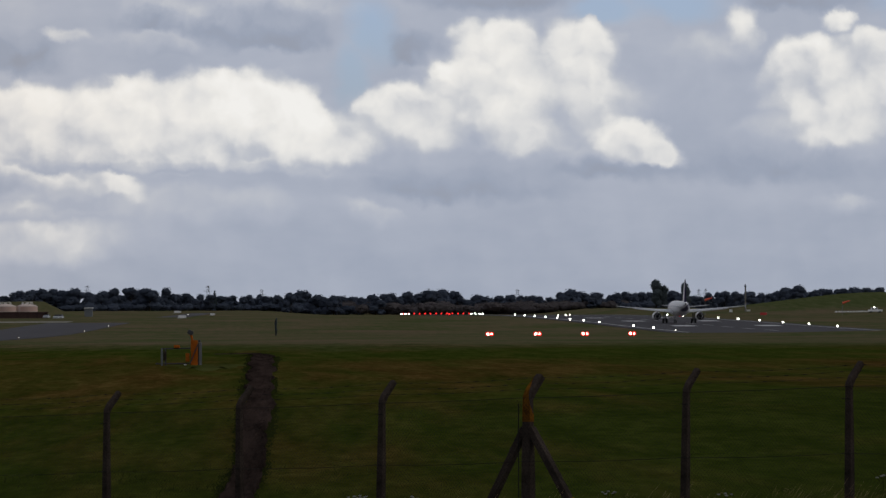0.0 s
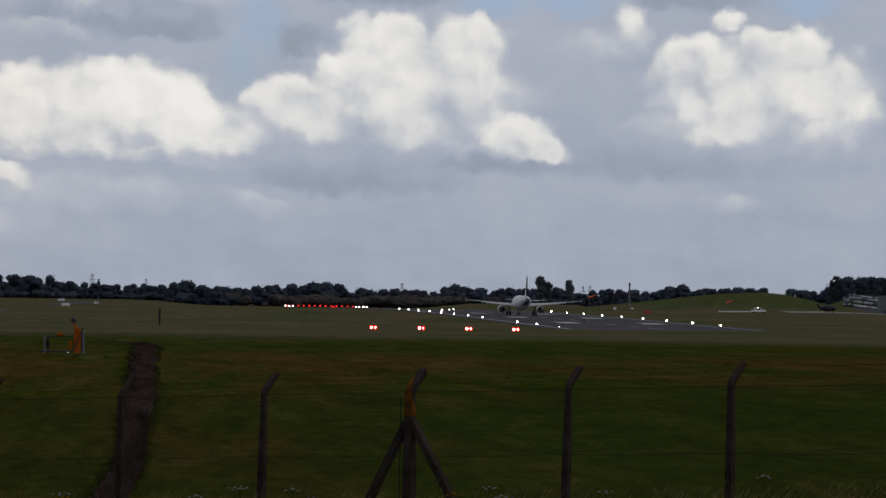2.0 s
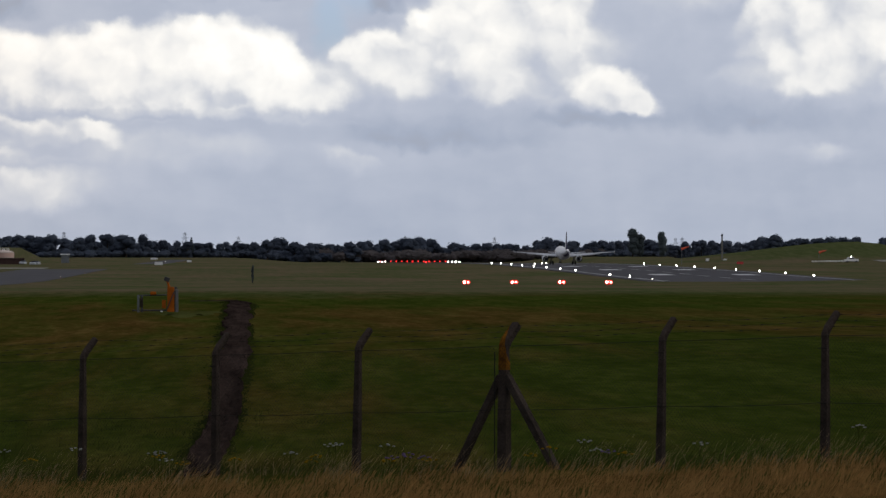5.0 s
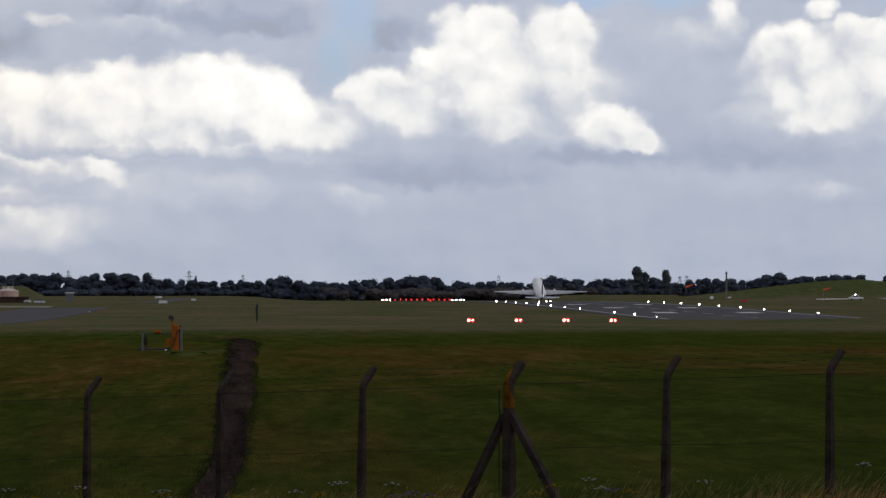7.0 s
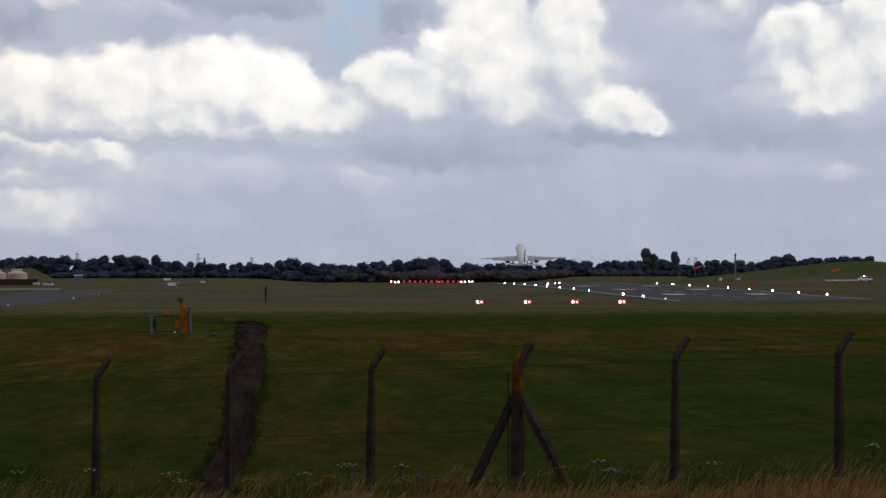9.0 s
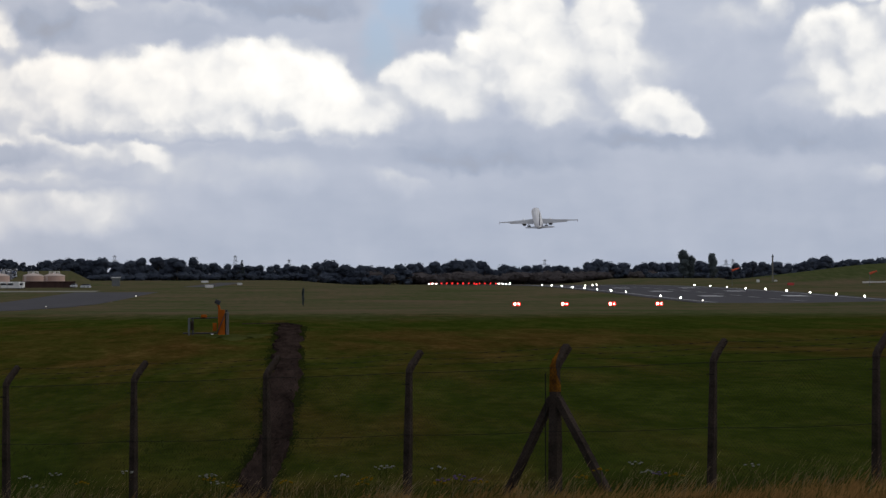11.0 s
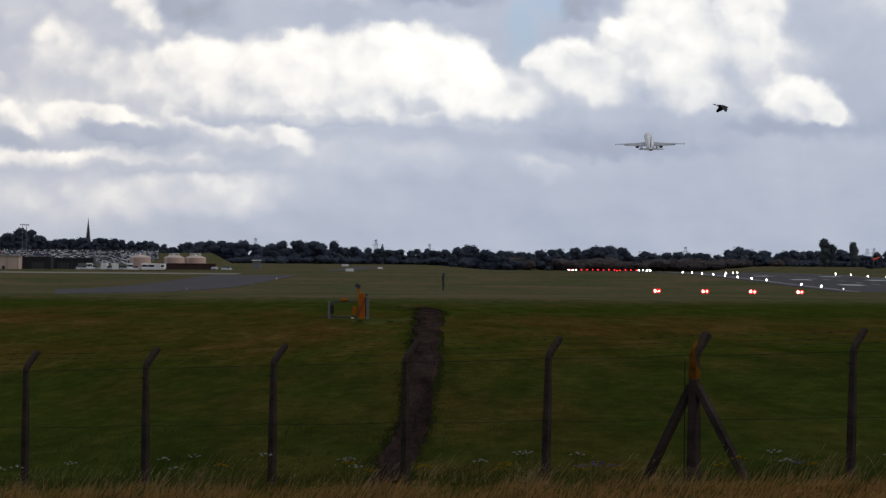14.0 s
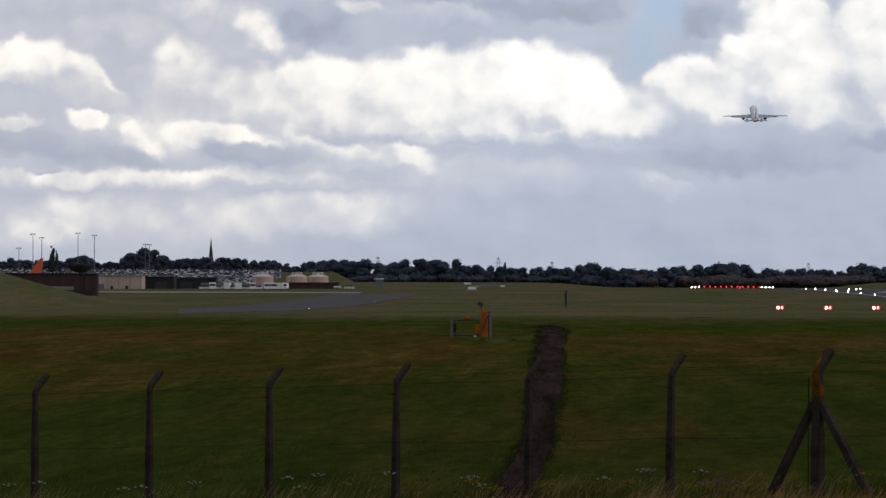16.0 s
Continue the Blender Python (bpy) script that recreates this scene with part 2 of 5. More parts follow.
    cloud(8.8, 3.35, 0.95, 0.60, 0.60, 0.84, 0.68, 0.60, 0.9)
    cloud(9.0, 2.82, 0.85, 0.36, 0.34, 0.76, 0.60, 0.55, 0.9)
    cloud(9.7, 3.3, 0.5, 0.50, 0.50, 0.68, 0.60, 0.7, 0.9)
    cloud(10.1, 2.78, 1.2, 0.50, 0.42, 0.66, 0.56, 0.9, 0.5)
    cloud(10.75, 2.75, 0.78, 0.52, 0.36, 0.88, 0.70, 0.62, 0.8)
    cloud(11.25, 2.60, 0.58, 0.36, 0.28, 0.84, 0.68, 0.6, 0.8, -24)
    # grey gulf and the eastern heaps
    cloud(11.9, 4.0, 0.8, 0.80, 1.0, 0.52, 0.46, 0.8, 0.6)
    cloud(12.8, 4.6, 0.36, 0.70, 0.60, 0.80, 0.56, 0.8, 1.0)
    cloud(12.3, 4.4, 0.7, 0.35, 0.35, 0.62, 0.52, 0.9, 0.8)
    cloud(15.2, 3.55, 2.2, 1.15, 1.15, 0.76, 0.54, 0.6, 0.7)
    cloud(14.0, 4.15, 0.85, 0.55, 0.75, 0.92, 0.68, 0.55, 1.1)
    cloud(14.3, 3.2, 0.85, 0.70, 0.60, 0.84, 0.68, 0.6, 0.9)
    cloud(15.2, 3.5, 0.9, 0.70, 0.70, 0.82, 0.68, 0.7, 0.8)
    cloud(15.1, 4.55, 0.55, 0.30, 0.45, 0.86, 0.66, 0.5, 1.1)
    cloud(15.9, 4.40, 0.55, 0.48, 0.60, 0.88, 0.66, 0.5, 1.1)
    cloud(16.3, 3.4, 1.1, 0.80, 0.80, 0.88, 0.66, 0.5, 0.9)
    cloud(14.5, 4.95, 0.30, 0.20, 0.20, 0.86, 0.66, 0.6, 1.2)
    cloud(13.2, 3.0, 0.8, 0.30, 0.40, 0.58, 0.50, 0.8, 0.8)
    cloud(8.6, 5.35, 1.7, 0.30, 0.32, 0.42, 0.34, 0.6, 0.8)
    cloud(13.9, 5.30, 1.4, 0.30, 0.26, 0.42, 0.34, 0.6, 0.8)


build_sky()


# ---- materials ----
def mat(name, col, rough=0.7, var=0.25, scale=3.0, bump=0.2, metal=0.0, col2=None, fine=9.0, stretch=(1, 1, 1), obrand=0.0, glow=0.0, spec=0.3, through_light=0.0):
    """A worn surface: two scales of colour change, relief, and gloss that varies."""
    m = bpy.data.materials.new(name)
    m.use_nodes = True
    g = Graph(m.node_tree)
    co = g.vec("MULTIPLY", g.n("ShaderNodeTexCoord").outputs["Object"], stretch)
    n1 = g.noise(co, scale, 3.0).outputs[0]
    n2 = g.noise(co, scale * fine, 6.0, 0.65).outputs[0]
    dark = tuple(c * (1 - var) for c in col)
    lite = tuple(min(1, c * (1 + var)) for c in (col2 or col))
    f = g.math("ADD", g.math("MULTIPLY", n1, 0.6), g.math("MULTIPLY", n2, 0.4))
    c = g.ramp(f, [(0.3, dark), (0.7, lite)])
    if obrand:
        inf = g.n("ShaderNodeObjectInfo")
        k = g.math("MULTIPLY_ADD", inf.outputs["Random"], 2 * obrand, 1 - obrand)
        c = g.vec("SCALE", c)
        c.node.inputs["Scale"].default_value = 1
        g.link(k, c.node.inputs["Scale"])
    b = g.n("ShaderNodeBsdfPrincipled")
    g.link(c, b.inputs["Base Color"])
    g.put(b.inputs["Roughness"], g.step(n2, 0.2, 0.8, max(0.02, rough - 0.12), min(1, rough + 0.12)))
    b.inputs["Metallic"].default_value = metal
    b.inputs["Specular IOR Level"].default_value = spec
    if bump:
        bn = g.n("ShaderNodeBump")
        bn.inputs["Strength"].default_value, bn.inputs["Distance"].default_value = bump, 0.02
        g.link(n2, bn.inputs["Height"])
        g.link(bn.outputs[0], b.inputs["Normal"])
    if glow:
        b.inputs["Emission Color"].default_value = (*col, 1)
        b.inputs["Emission Strength"].default_value = glow
    o = g.n("ShaderNodeOutputMaterial")
    out = b.outputs[0]
    if through_light:                               # leaves let part of the light through
        tr = g.n("ShaderNodeBsdfTranslucent")
        g.link(c, tr.inputs[0])
        mx = g.n("ShaderNodeMixShader")
        mx.inputs[0].default_value = through_light
        g.link(out, mx.inputs[1]), g.link(tr.outputs[0], mx.inputs[2])
        out = mx.outputs[0]
    g.link(out, o.inputs[0])
    return m


def grass_ground():
    m = bpy.data.materials.new("airfield_grass")
    m.use_nodes = True
    g = Graph(m.node_tree)
    co = g.n("ShaderNodeTexCoord").outputs["Object"]
    sep = g.n("ShaderNodeSeparateXYZ")
    g.link(co, sep.inputs[0])
    big = g.noise(g.vec("MULTIPLY", co, (1, 0.35, 1)), 0.03, 4.0, 0.6, 0.5).outputs[0]
    mid = g.noise(g.vec("MULTIPLY", co, (1, 0.085, 1)), 0.5, 9.0, 0.70).outputs[0]
    tuft = g.noise(g.vec("MULTIPLY", co, (1, 0.14, 1)), 2.4, 8.0, 0.72).outputs[0]
    green = g.ramp(g.math("ADD", g.math("MULTIPLY", mid, 0.5), g.math("MULTIPLY", tuft, 0.5)),
                   [(0.34, (0.017, 0.026, 0.0035)), (0.5, (0.034, 0.047, 0.0070)), (0.66, (0.060, 0.074, 0.013))])
    brown = g.ramp(g.math("ADD", g.math("MULTIPLY", mid, 0.5), g.math("MULTIPLY", tuft, 0.5)),
                   [(0.36, (0.034, 0.021, 0.005)), (0.5, (0.072, 0.044, 0.012)), (0.64, (0.12, 0.078, 0.024))])
    # far field is paled and greyed for distance haze; a rough seeding belt lies across the middle
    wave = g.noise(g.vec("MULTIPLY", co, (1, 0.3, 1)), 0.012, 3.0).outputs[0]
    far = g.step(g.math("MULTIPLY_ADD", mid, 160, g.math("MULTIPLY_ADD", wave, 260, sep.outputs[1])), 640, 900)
    belt = g.math("MULTIPLY", g.step(sep.outputs[1], 120, 210), g.step(sep.outputs[1], 430, 280))
    patch = g.noise(g.vec("MULTIPLY", co, (1, 0.07, 1)), 0.16, 6.0, 0.65, 0.5).outputs[0]
    k = g.math("MULTIPLY_ADD", belt, 0.13, g.math("MULTIPLY_ADD", far, 0.10, g.math("MULTIPLY_ADD", patch, 0.6, g.math("MULTIPLY", big, 0.4))))
    dry = g.step(g.math("MULTIPLY_ADD", mid, 0.25, k), 0.60, 0.89)
    verge = g.step(sep.outputs[1], 66.0, 62.0)
    dry = g.math("MAXIMUM", dry, verge)
    c = g.mixc(dry, green, brown)
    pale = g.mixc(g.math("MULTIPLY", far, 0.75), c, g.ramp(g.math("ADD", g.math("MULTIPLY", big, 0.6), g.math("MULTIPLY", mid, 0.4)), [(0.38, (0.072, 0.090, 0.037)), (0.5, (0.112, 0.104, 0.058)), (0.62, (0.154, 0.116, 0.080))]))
    # sunlight on the hill's top is put into the grass colour by height
    hill = g.math("MULTIPLY", g.step(sep.outputs[2], 2.2, 4.5), g.math("MULTIPLY", g.step(sep.outputs[1], 1500, 1650), g.step(sep.outputs[0], -60, 60, 0.3, 1.0)))
    pale = g.mixc(hill, pale, g.ramp(mid, [(0.35, (0.054, 0.068, 0.024)), (0.65, (0.090, 0.100, 0.041))]))
    b = g.n("ShaderNodeBsdfDiffuse")
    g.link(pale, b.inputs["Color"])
    b.inputs["Roughness"].default_value = 0.6
    bn = g.n("ShaderNodeBump")
    bn.inputs["Strength"].default_value, bn.inputs["Distance"].default_value = 0.5, 0.12
    g.link(g.math("ADD", tuft, g.math("MULTIPLY", mid, 1.5)), bn.inputs["Height"])
    g.link(bn.outputs[0], b.inputs["Normal"])
    o = g.n("ShaderNodeOutputMaterial")
    g.link(b.outputs[0], o.inputs[0])
    return m


GRASS = grass_ground()
BARS = mat("white_bar_paint", (0.55, 0.55, 0.55), 0.8, 0.25, 0.6, spec=0.1)
TARMAC = mat("runway_asphalt", (0.066, 0.064, 0.069), 0.9, 0.25, 0.08, 0.1, fine=14, spec=0.05)
TAXI = mat("taxiway_asphalt", (0.070, 0.068, 0.073), 0.9, 0.22, 0.1, 0.1, fine=14, spec=0.05)
# weathered concrete, its colour darkened for the posts' backlit faces
CONC = mat("shaded_weathered_concrete", (0.021, 0.016, 0.013), 0.95, 0.6, 2.2, 0.8, fine=12, col2=(0.050, 0.039, 0.032), spec=0.02)
LICHEN = mat("lichened_concrete", (0.045, 0.023, 0.008), 0.95, 0.6, 7.0, 0.5, fine=6, col2=(0.15, 0.062, 0.008), spec=0.0)
SLAB = mat("pale_concrete", (0.22, 0.21, 0.185), 0.9, 0.2, 0.2, spec=0.05)
PAINT = mat("white_marking", (0.30, 0.30, 0.30), 0.8, 0.3, 0.6, spec=0.1)
WHITE = mat("white_paint", (0.78, 0.78, 0.77), 0.45, 0.06, 1.0, 0.05)
SKIN = mat("aircraft_white", (0.82, 0.82, 0.82), 0.4, 0.06, 0.4, 0.02)
WINGM = mat("wing_grey", (0.40, 0.41, 0.43), 0.4, 0.08, 0.5, 0.02, metal=0.2)
NAVY = mat("tail_blue", (0.045, 0.035, 0.10), 0.35, 0.1, 0.5, 0.0)
RED = mat("livery_red", (0.55, 0.05, 0.05), 0.4, 0.1, 0.8, 0.0)
HEDGE = mat("dry_hedge", (0.130, 0.118, 0.122), 0.9, 0.2, 0.08, 0.0, spec=0.0, through_light=0.5, col2=(0.150, 0.132, 0.130))
STEEL = mat("dark_steel", (0.06, 0.06, 0.065), 0.45, 0.2, 2.0, 0.1, metal=0.6)
GALV = mat("galvanised_steel", (0.17, 0.18, 0.185), 0.6, 0.2, 3.0, 0.1, metal=0.4)
RUBBER = mat("tyre_rubber", (0.02, 0.02, 0.02), 0.85, 0.2, 5.0, 0.1)
ORANGE = mat("safety_orange", (0.34, 0.085, 0.008), 0.8, 0.3, 2.0, 0.15, fine=6, spec=0.1)
SOCK = mat("windsock_fabric", (0.70, 0.12, 0.06), 0.85, 0.15, 2.0, 0.1)
TANK = mat("tank_pink_paint", (0.52, 0.36, 0.30), 0.6, 0.12, 0.25, 0.05, stretch=(1, 1, 0.2))
TANKW = mat("tank_roof", (0.55, 0.45, 0.40), 0.6, 0.12, 0.4, 0.05)
BRICK = mat("brown_cladding", (0.060, 0.032, 0.027), 0.8, 0.3, 0.3, 0.2, stretch=(3, 3, 0.3))
CREAM = mat("cream_render", (0.52, 0.39, 0.32), 0.8, 0.12, 0.2, 0.1)
DARK = mat("dark_sheet", (0.022, 0.022, 0.026), 0.6, 0.3, 0.6, 0.1)
EARTH = mat("bare_earth", (0.008, 0.006, 0.005), 0.95, 0.5, 0.5, 0.8, fine=9, col2=(0.036, 0.025, 0.021), spec=0.0, stretch=(2.5, 0.12, 1))
# far foliage: distance haze is put into the leaf colour as blue-grey
HAZE_LEAF = mat("hazed_tree_leaves", (0.090, 0.110, 0.150), 0.9, 0.15, 0.12, 0.0, obrand=0.18, col2=(0.106, 0.126, 0.165), spec=0.0, through_light=0.5)
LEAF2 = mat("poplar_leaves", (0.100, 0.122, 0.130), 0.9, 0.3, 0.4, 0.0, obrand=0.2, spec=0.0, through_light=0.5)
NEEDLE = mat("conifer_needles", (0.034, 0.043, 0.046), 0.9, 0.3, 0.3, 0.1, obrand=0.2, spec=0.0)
BARK = mat("tree_bark", (0.05, 0.04, 0.03), 0.9, 0.3, 2.0, 0.5)
MOWN = mat("mown_grass", (0.038, 0.046, 0.010), 0.95, 0.3, 0.6, 0.1, spec=0.0, stretch=(1, 0.1, 1), col2=(0.058, 0.062, 0.018))
SHRUB = mat("dark_weeds", (0.020, 0.025, 0.006), 0.95, 0.4, 3.0, 0.3, spec=0.0)
STRAW = mat("dry_grass_blades", (0.17, 0.085, 0.023), 0.9, 0.5, 1.6, 0.0, col2=(0.33, 0.19, 0.068), spec=0.0)
SEED = mat("pale_seed_heads", (0.22, 0.15, 0.07), 0.9, 0.4, 3.0, 0.0, col2=(0.34, 0.25, 0.14), spec=0.0)
BLADE = mat("green_grass_blades", (0.030, 0.040, 0.007), 0.9, 0.45, 1.6, 0.0, col2=(0.055, 0.066, 0.015), spec=0.0)
UMBEL = mat("white_flower", (0.22, 0.22, 0.20), 0.9, 0.3, 20.0, 0.0, spec=0.0)
RAGWORT = mat("yellow_flower", (0.20, 0.115, 0.006), 0.9, 0.3, 20.0, 0.0, spec=0.0)
PURPLE = mat("purple_flower", (0.09, 0.05, 0.14), 0.8, 0.2, 20.0, 0.0)
WIRE = mat("rusty_wire", (0.022, 0.021, 0.019), 0.9, 0.3, 8.0, 0.0, spec=0.05)
STONE = mat("spire_stone", (0.05, 0.048, 0.050), 0.85, 0.2, 0.5, 0.2)
FEATHER = mat("black_feathers", (0.012, 0.012, 0.014), 0.6, 0.2, 20.0, 0.1)
GLASS = mat("car_glass", (0.02, 0.022, 0.026), 0.12, 0.1, 1.0, 0.0)
LAMPW = mat("white_lamp_glow", (1.0, 0.99, 0.90), 0.3, 0.0, 1.0, 0.0, glow=9)
LAMPR = mat("red_lamp_glow", (1.0, 0.022, 0.02), 0.3, 0.0, 1.0, 0.0, glow=1.9)
LAMPC = mat("hot_lamp_glow", (1.0, 0.72, 0.62), 0.3, 0.0, 1.0, 0.0, glow=8)
LAMPY = mat("amber_lamp_glow", (1.0, 0.95, 0.84), 0.3, 0.0, 1.0, 0.0, glow=4)
CARS = [mat("car_paint", c, 0.35, 0.06, 1.0, 0.0) for c in
        [(0.60, 0.61, 0.63), (0.30, 0.32, 0.36), (0.05, 0.055, 0.07), (0.06, 0.09, 0.18), (0.22, 0.03, 0.03), (0.42, 0.44, 0.46)]]


# ---- the lie of the land ----
RUNWAY_Z = [(-400, 5.3), (0, 5.3), (30, 4.85), (55, 4.2), (66, 3.9), (80, 3.72), (120, 3.5), (200, 3.3), (300, 3.0), (450, 2.3), (600, 1.5),
            (800, 0.4), (935, -0.15), (1050, -0.35), (1170, -0.1), (1300, 0.35), (1460, 0.75), (1640, 1.0), (1800, 0.85), (2000, 0.3),
            (2400, -1.0), (2800, -2.1), (3100, -1.5), (3500, -0.5), (6000, 4)]
_py = np.array([a for a, _ in RUNWAY_Z], float)
_pz = np.array([b for _, b in RUNWAY_Z], float)


def sm(v, a, b):
    t = min(1.0, max(0.0, (v - a) / (b - a)))
    return t * t * (3 - 2 * t)


def land(x, y):
    """Height of the ground."""
    z = float(np.interp(y, _py, _pz))
    if y > 1700:                                    # the field keeps its height beside the runway's dip
        z += (0.7 - z) * (1 - sm(x, 0, 50)) * sm(y, 1700, 1800) if y < 3400 else 0
        z += max(0, 1.4 - z) * sm(x, 160, 200) * (1 if y < 3400 else 0)
    if y < 260:                                     # cross-fall along the fence
        z += 0.05 * max(-30, min(30, x - 3.9)) * (1 - sm(y, 95, 260))
    if x > 80 and 850 < y < 1080:                   # a low swell hides the runway's near corner
        z += 0.8 * sm(x, 88, 150) * sm(y, 880, 960) * (1 - sm(y, 1000, 1045))
    if x < -80 and 850 < y < 1180:                  # grassy bank
        z += min(9.0, max(0.0, (-91 - x) * 0.29)) * sm(y, 880, 960) * (1 - sm(y, 1040, 1150))
    if x < -60 and 1900 < y < 2060:                 # berm behind the tanks
        z += 6.0 * sm(x, -112, -96) * (1 - sm(x, -84, -69)) * sm(y, 1915, 1950) * (1 - sm(y, 1990, 2040))
    if x < -70 and y > 2150:                        # rising car park
        z += 5.8 * (1 - sm(x / y, -0.0515, -0.0445)) * sm(y, 2200, 2620)
    if x > 200 and y > 1800:                        # the car park under the conifers
        z += 5.3 * sm(x / y, 0.1435, 0.1475) * sm(y, 1815, 1900)
    if x > 120 and 1600 < y < 2600:                 # green hill beyond the runway
        k = 37.0 if x < 253 else 15.0
        z += 7.9 * math.exp(-((x - 253) / k) ** 2 / 2) * math.exp(-((y - 1960) / 90.0) ** 2 / 2)
    return z


def place(px, d, up=0.0):
    """The ground point at bearing px (units right of the runway line's 407) and distance d."""
    x = d * (px - 407) / LENS
    return x, d, land(x, d) + up


def height_to(px, top, d):
    """How tall a thing at bearing px and distance d stands when it reaches up to the level top."""
    return EYE + (505 - top) * d / LENS - place(px, d)[2]


# ---- building blocks ----
def obj(name, bm, material, parent=None, label=""):
    me = bpy.data.meshes.new(name)
    bm.to_mesh(me)
    bm.free()
    for m in (material if isinstance(material, (list, tuple)) else (material,)):
        me.materials.append(m)
    ob = new(name, me)
    if parent:
        ob.parent = parent
    if label:
        ob["label"] = label
    return ob


def part(name, bm, material, parent, label=""):
    return obj(name, bm, material, parent, label)


def share(name, mesh, parent, m=None, label=""):
    ob = new(name, mesh)
    ob.parent = parent
    if m is not None:
        ob.matrix_basis = m
    if label:
        ob["label"] = label
    return ob


def thing(name, label, category, m=None, group="", kind=""):
    ob = new(name)
    tagged(ob, label, category, group, kind)
    if m is not None:
        ob.matrix_basis = m
    return ob


def box(sx, sy, sz, m=None, bevel=0.0, bm=None):
    """A box with its base at z = 0."""
    bm = bm or bmesh.new()
    r = bmesh.ops.create_cube(bm, size=1, matrix=(m or Matrix()) @ pose(0, 0, sz / 2) @ Matrix.Diagonal((sx, sy, sz, 1)))
    if bevel:
        es = list({e for v in r["verts"] for e in v.link_edges})
        bmesh.ops.bevel(bm, geom=es, offset=bevel, segments=2, affect="EDGES", profile=0.6)
    return bm


def cone(r0, r1, h, m=None, seg=14, bm=None):
    bm = bm or bmesh.new()
    bmesh.ops.create_cone(bm, cap_ends=True, segments=seg, radius1=r0, radius2=max(r1, 1e-4), depth=h,
                          matrix=(m or Matrix()) @ pose(0, 0, h / 2))
    return bm


def rod(a, b, r, bm=None, seg=8):
    a, b = Vector(a), Vector(b)
    return cone(r, r, (b - a).length, Matrix.Translation(a) @ (b - a).to_track_quat("Z", "Y").to_matrix().to_4x4(), seg, bm)


def ball(r, m=None, bm=None, sub=2):
    bm = bm or bmesh.new()
    bmesh.ops.create_icosphere(bm, subdivisions=sub, radius=r, matrix=m or Matrix())
    return bm


def lathe(stations, seg=24, bm=None, axis="Y"):
    """Rings (along, radius, drop) round the y axis."""
    bm = bm or bmesh.new()
    rings = []
    for s, r, dz in stations:
        rings.append([bm.verts.new((math.cos(k / seg * math.tau) * r, s, math.sin(k / seg * math.tau) * r + dz)) for k in range(seg)])
    for a, b in zip(rings, rings[1:]):
        for k in range(seg):
            bm.faces.new((a[k], a[(k + 1) % seg], b[(k + 1) % seg], b[k]))
    bm.faces.new(rings[0][::-1]), bm.faces.new(rings[-1])
    for f in bm.faces:
        f.smooth = True
    bmesh.ops.recalc_face_normals(bm, faces=bm.faces)
    return bm


def plank(outline_a, outline_b, bm=None):
    """A solid between two outlines with as many corners each."""
    bm = bm or bmesh.new()
    a = [bm.verts.new(v) for v in outline_a]
    b = [bm.verts.new(v) for v in outline_b]
    n = len(a)
    bm.faces.new(a[::-1]), bm.faces.new(b)
    for k in range(n):
        bm.faces.new((a[k], a[(k + 1) % n], b[(k + 1) % n], b[k]))
    bmesh.ops.recalc_face_normals(bm, faces=bm.faces)
    return bm


# ---- large structure: ground, runway, taxiway ----
def build_ground():
    ys = [-300, -150, -60, -20] + list(np.arange(0, 140, 2.5)) + list(np.arange(140, 420, 8)) + list(np.arange(420, 2700, 14)) + list(np.arange(2700, 4900, 110))
    # columns fan out so that the land is finest where it is seen
    ks = list(np.linspace(-1, 1, 131))
    verts, faces = [], []
    for y in ys:
        half = 60 + max(0, y) * 0.24
        row = [-4500] + [k * half for k in ks] + [4500]
        for x in row:
            bumpy = (noise.noise((x * 0.35, y * 0.22, 0)) * 0.06 + noise.noise((x * 0.05, y * 0.03, 5)) * 0.12) * (1 - sm(y, 600, 900))
            verts.append((x, y, land(x, y) + bumpy))
    w = len(ks) + 2
    for j in range(len(ys) - 1):
        for i in range(w - 1):
            a = j * w + i
            faces.append((a, a + 1, a + w + 1, a + w))
    me = bpy.data.meshes.new("ground")
    me.from_pydata(verts, [], faces)
    for p in me.polygons:
        p.use_smooth = True
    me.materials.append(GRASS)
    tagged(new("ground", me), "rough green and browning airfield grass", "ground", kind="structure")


def strip(name, left, right, y0, y1, lift, material, label, category, kind="structure", step=14.0, parent=None):
    """A paved band over the land between two edges given as functions of distance."""
    n = max(2, int((y1 - y0) / step))
    bm = bmesh.new()
    rows = []
    for k in range(n + 1):
        y = y0 + (y1 - y0) * k / n
        up = lift if 0 < k < n or lift > 0.12 else -0.15
        a, b = left(y), right(y)
        row = []
        for j in range(7):
            x = a + (b - a) * j / 6
            row.append(bm.verts.new((x, y, land(x, y) + up)))
        for x in (a, b):
            row.append(bm.verts.new((x, y, land(x, y) - 0.3)))
        rows.append(row)
    for r, s in zip(rows, rows[1:]):
        for j in range(6):
            bm.faces.new((r[j], r[j + 1], s[j + 1], s[j]))
        bm.faces.new((r[7], r[0], s[0], s[7])), bm.faces.new((r[6], r[8], s[8], s[6]))
    ob = obj(name, bm, material, parent)
    if not parent:
        tagged(ob, label, category, kind=kind)
    return ob


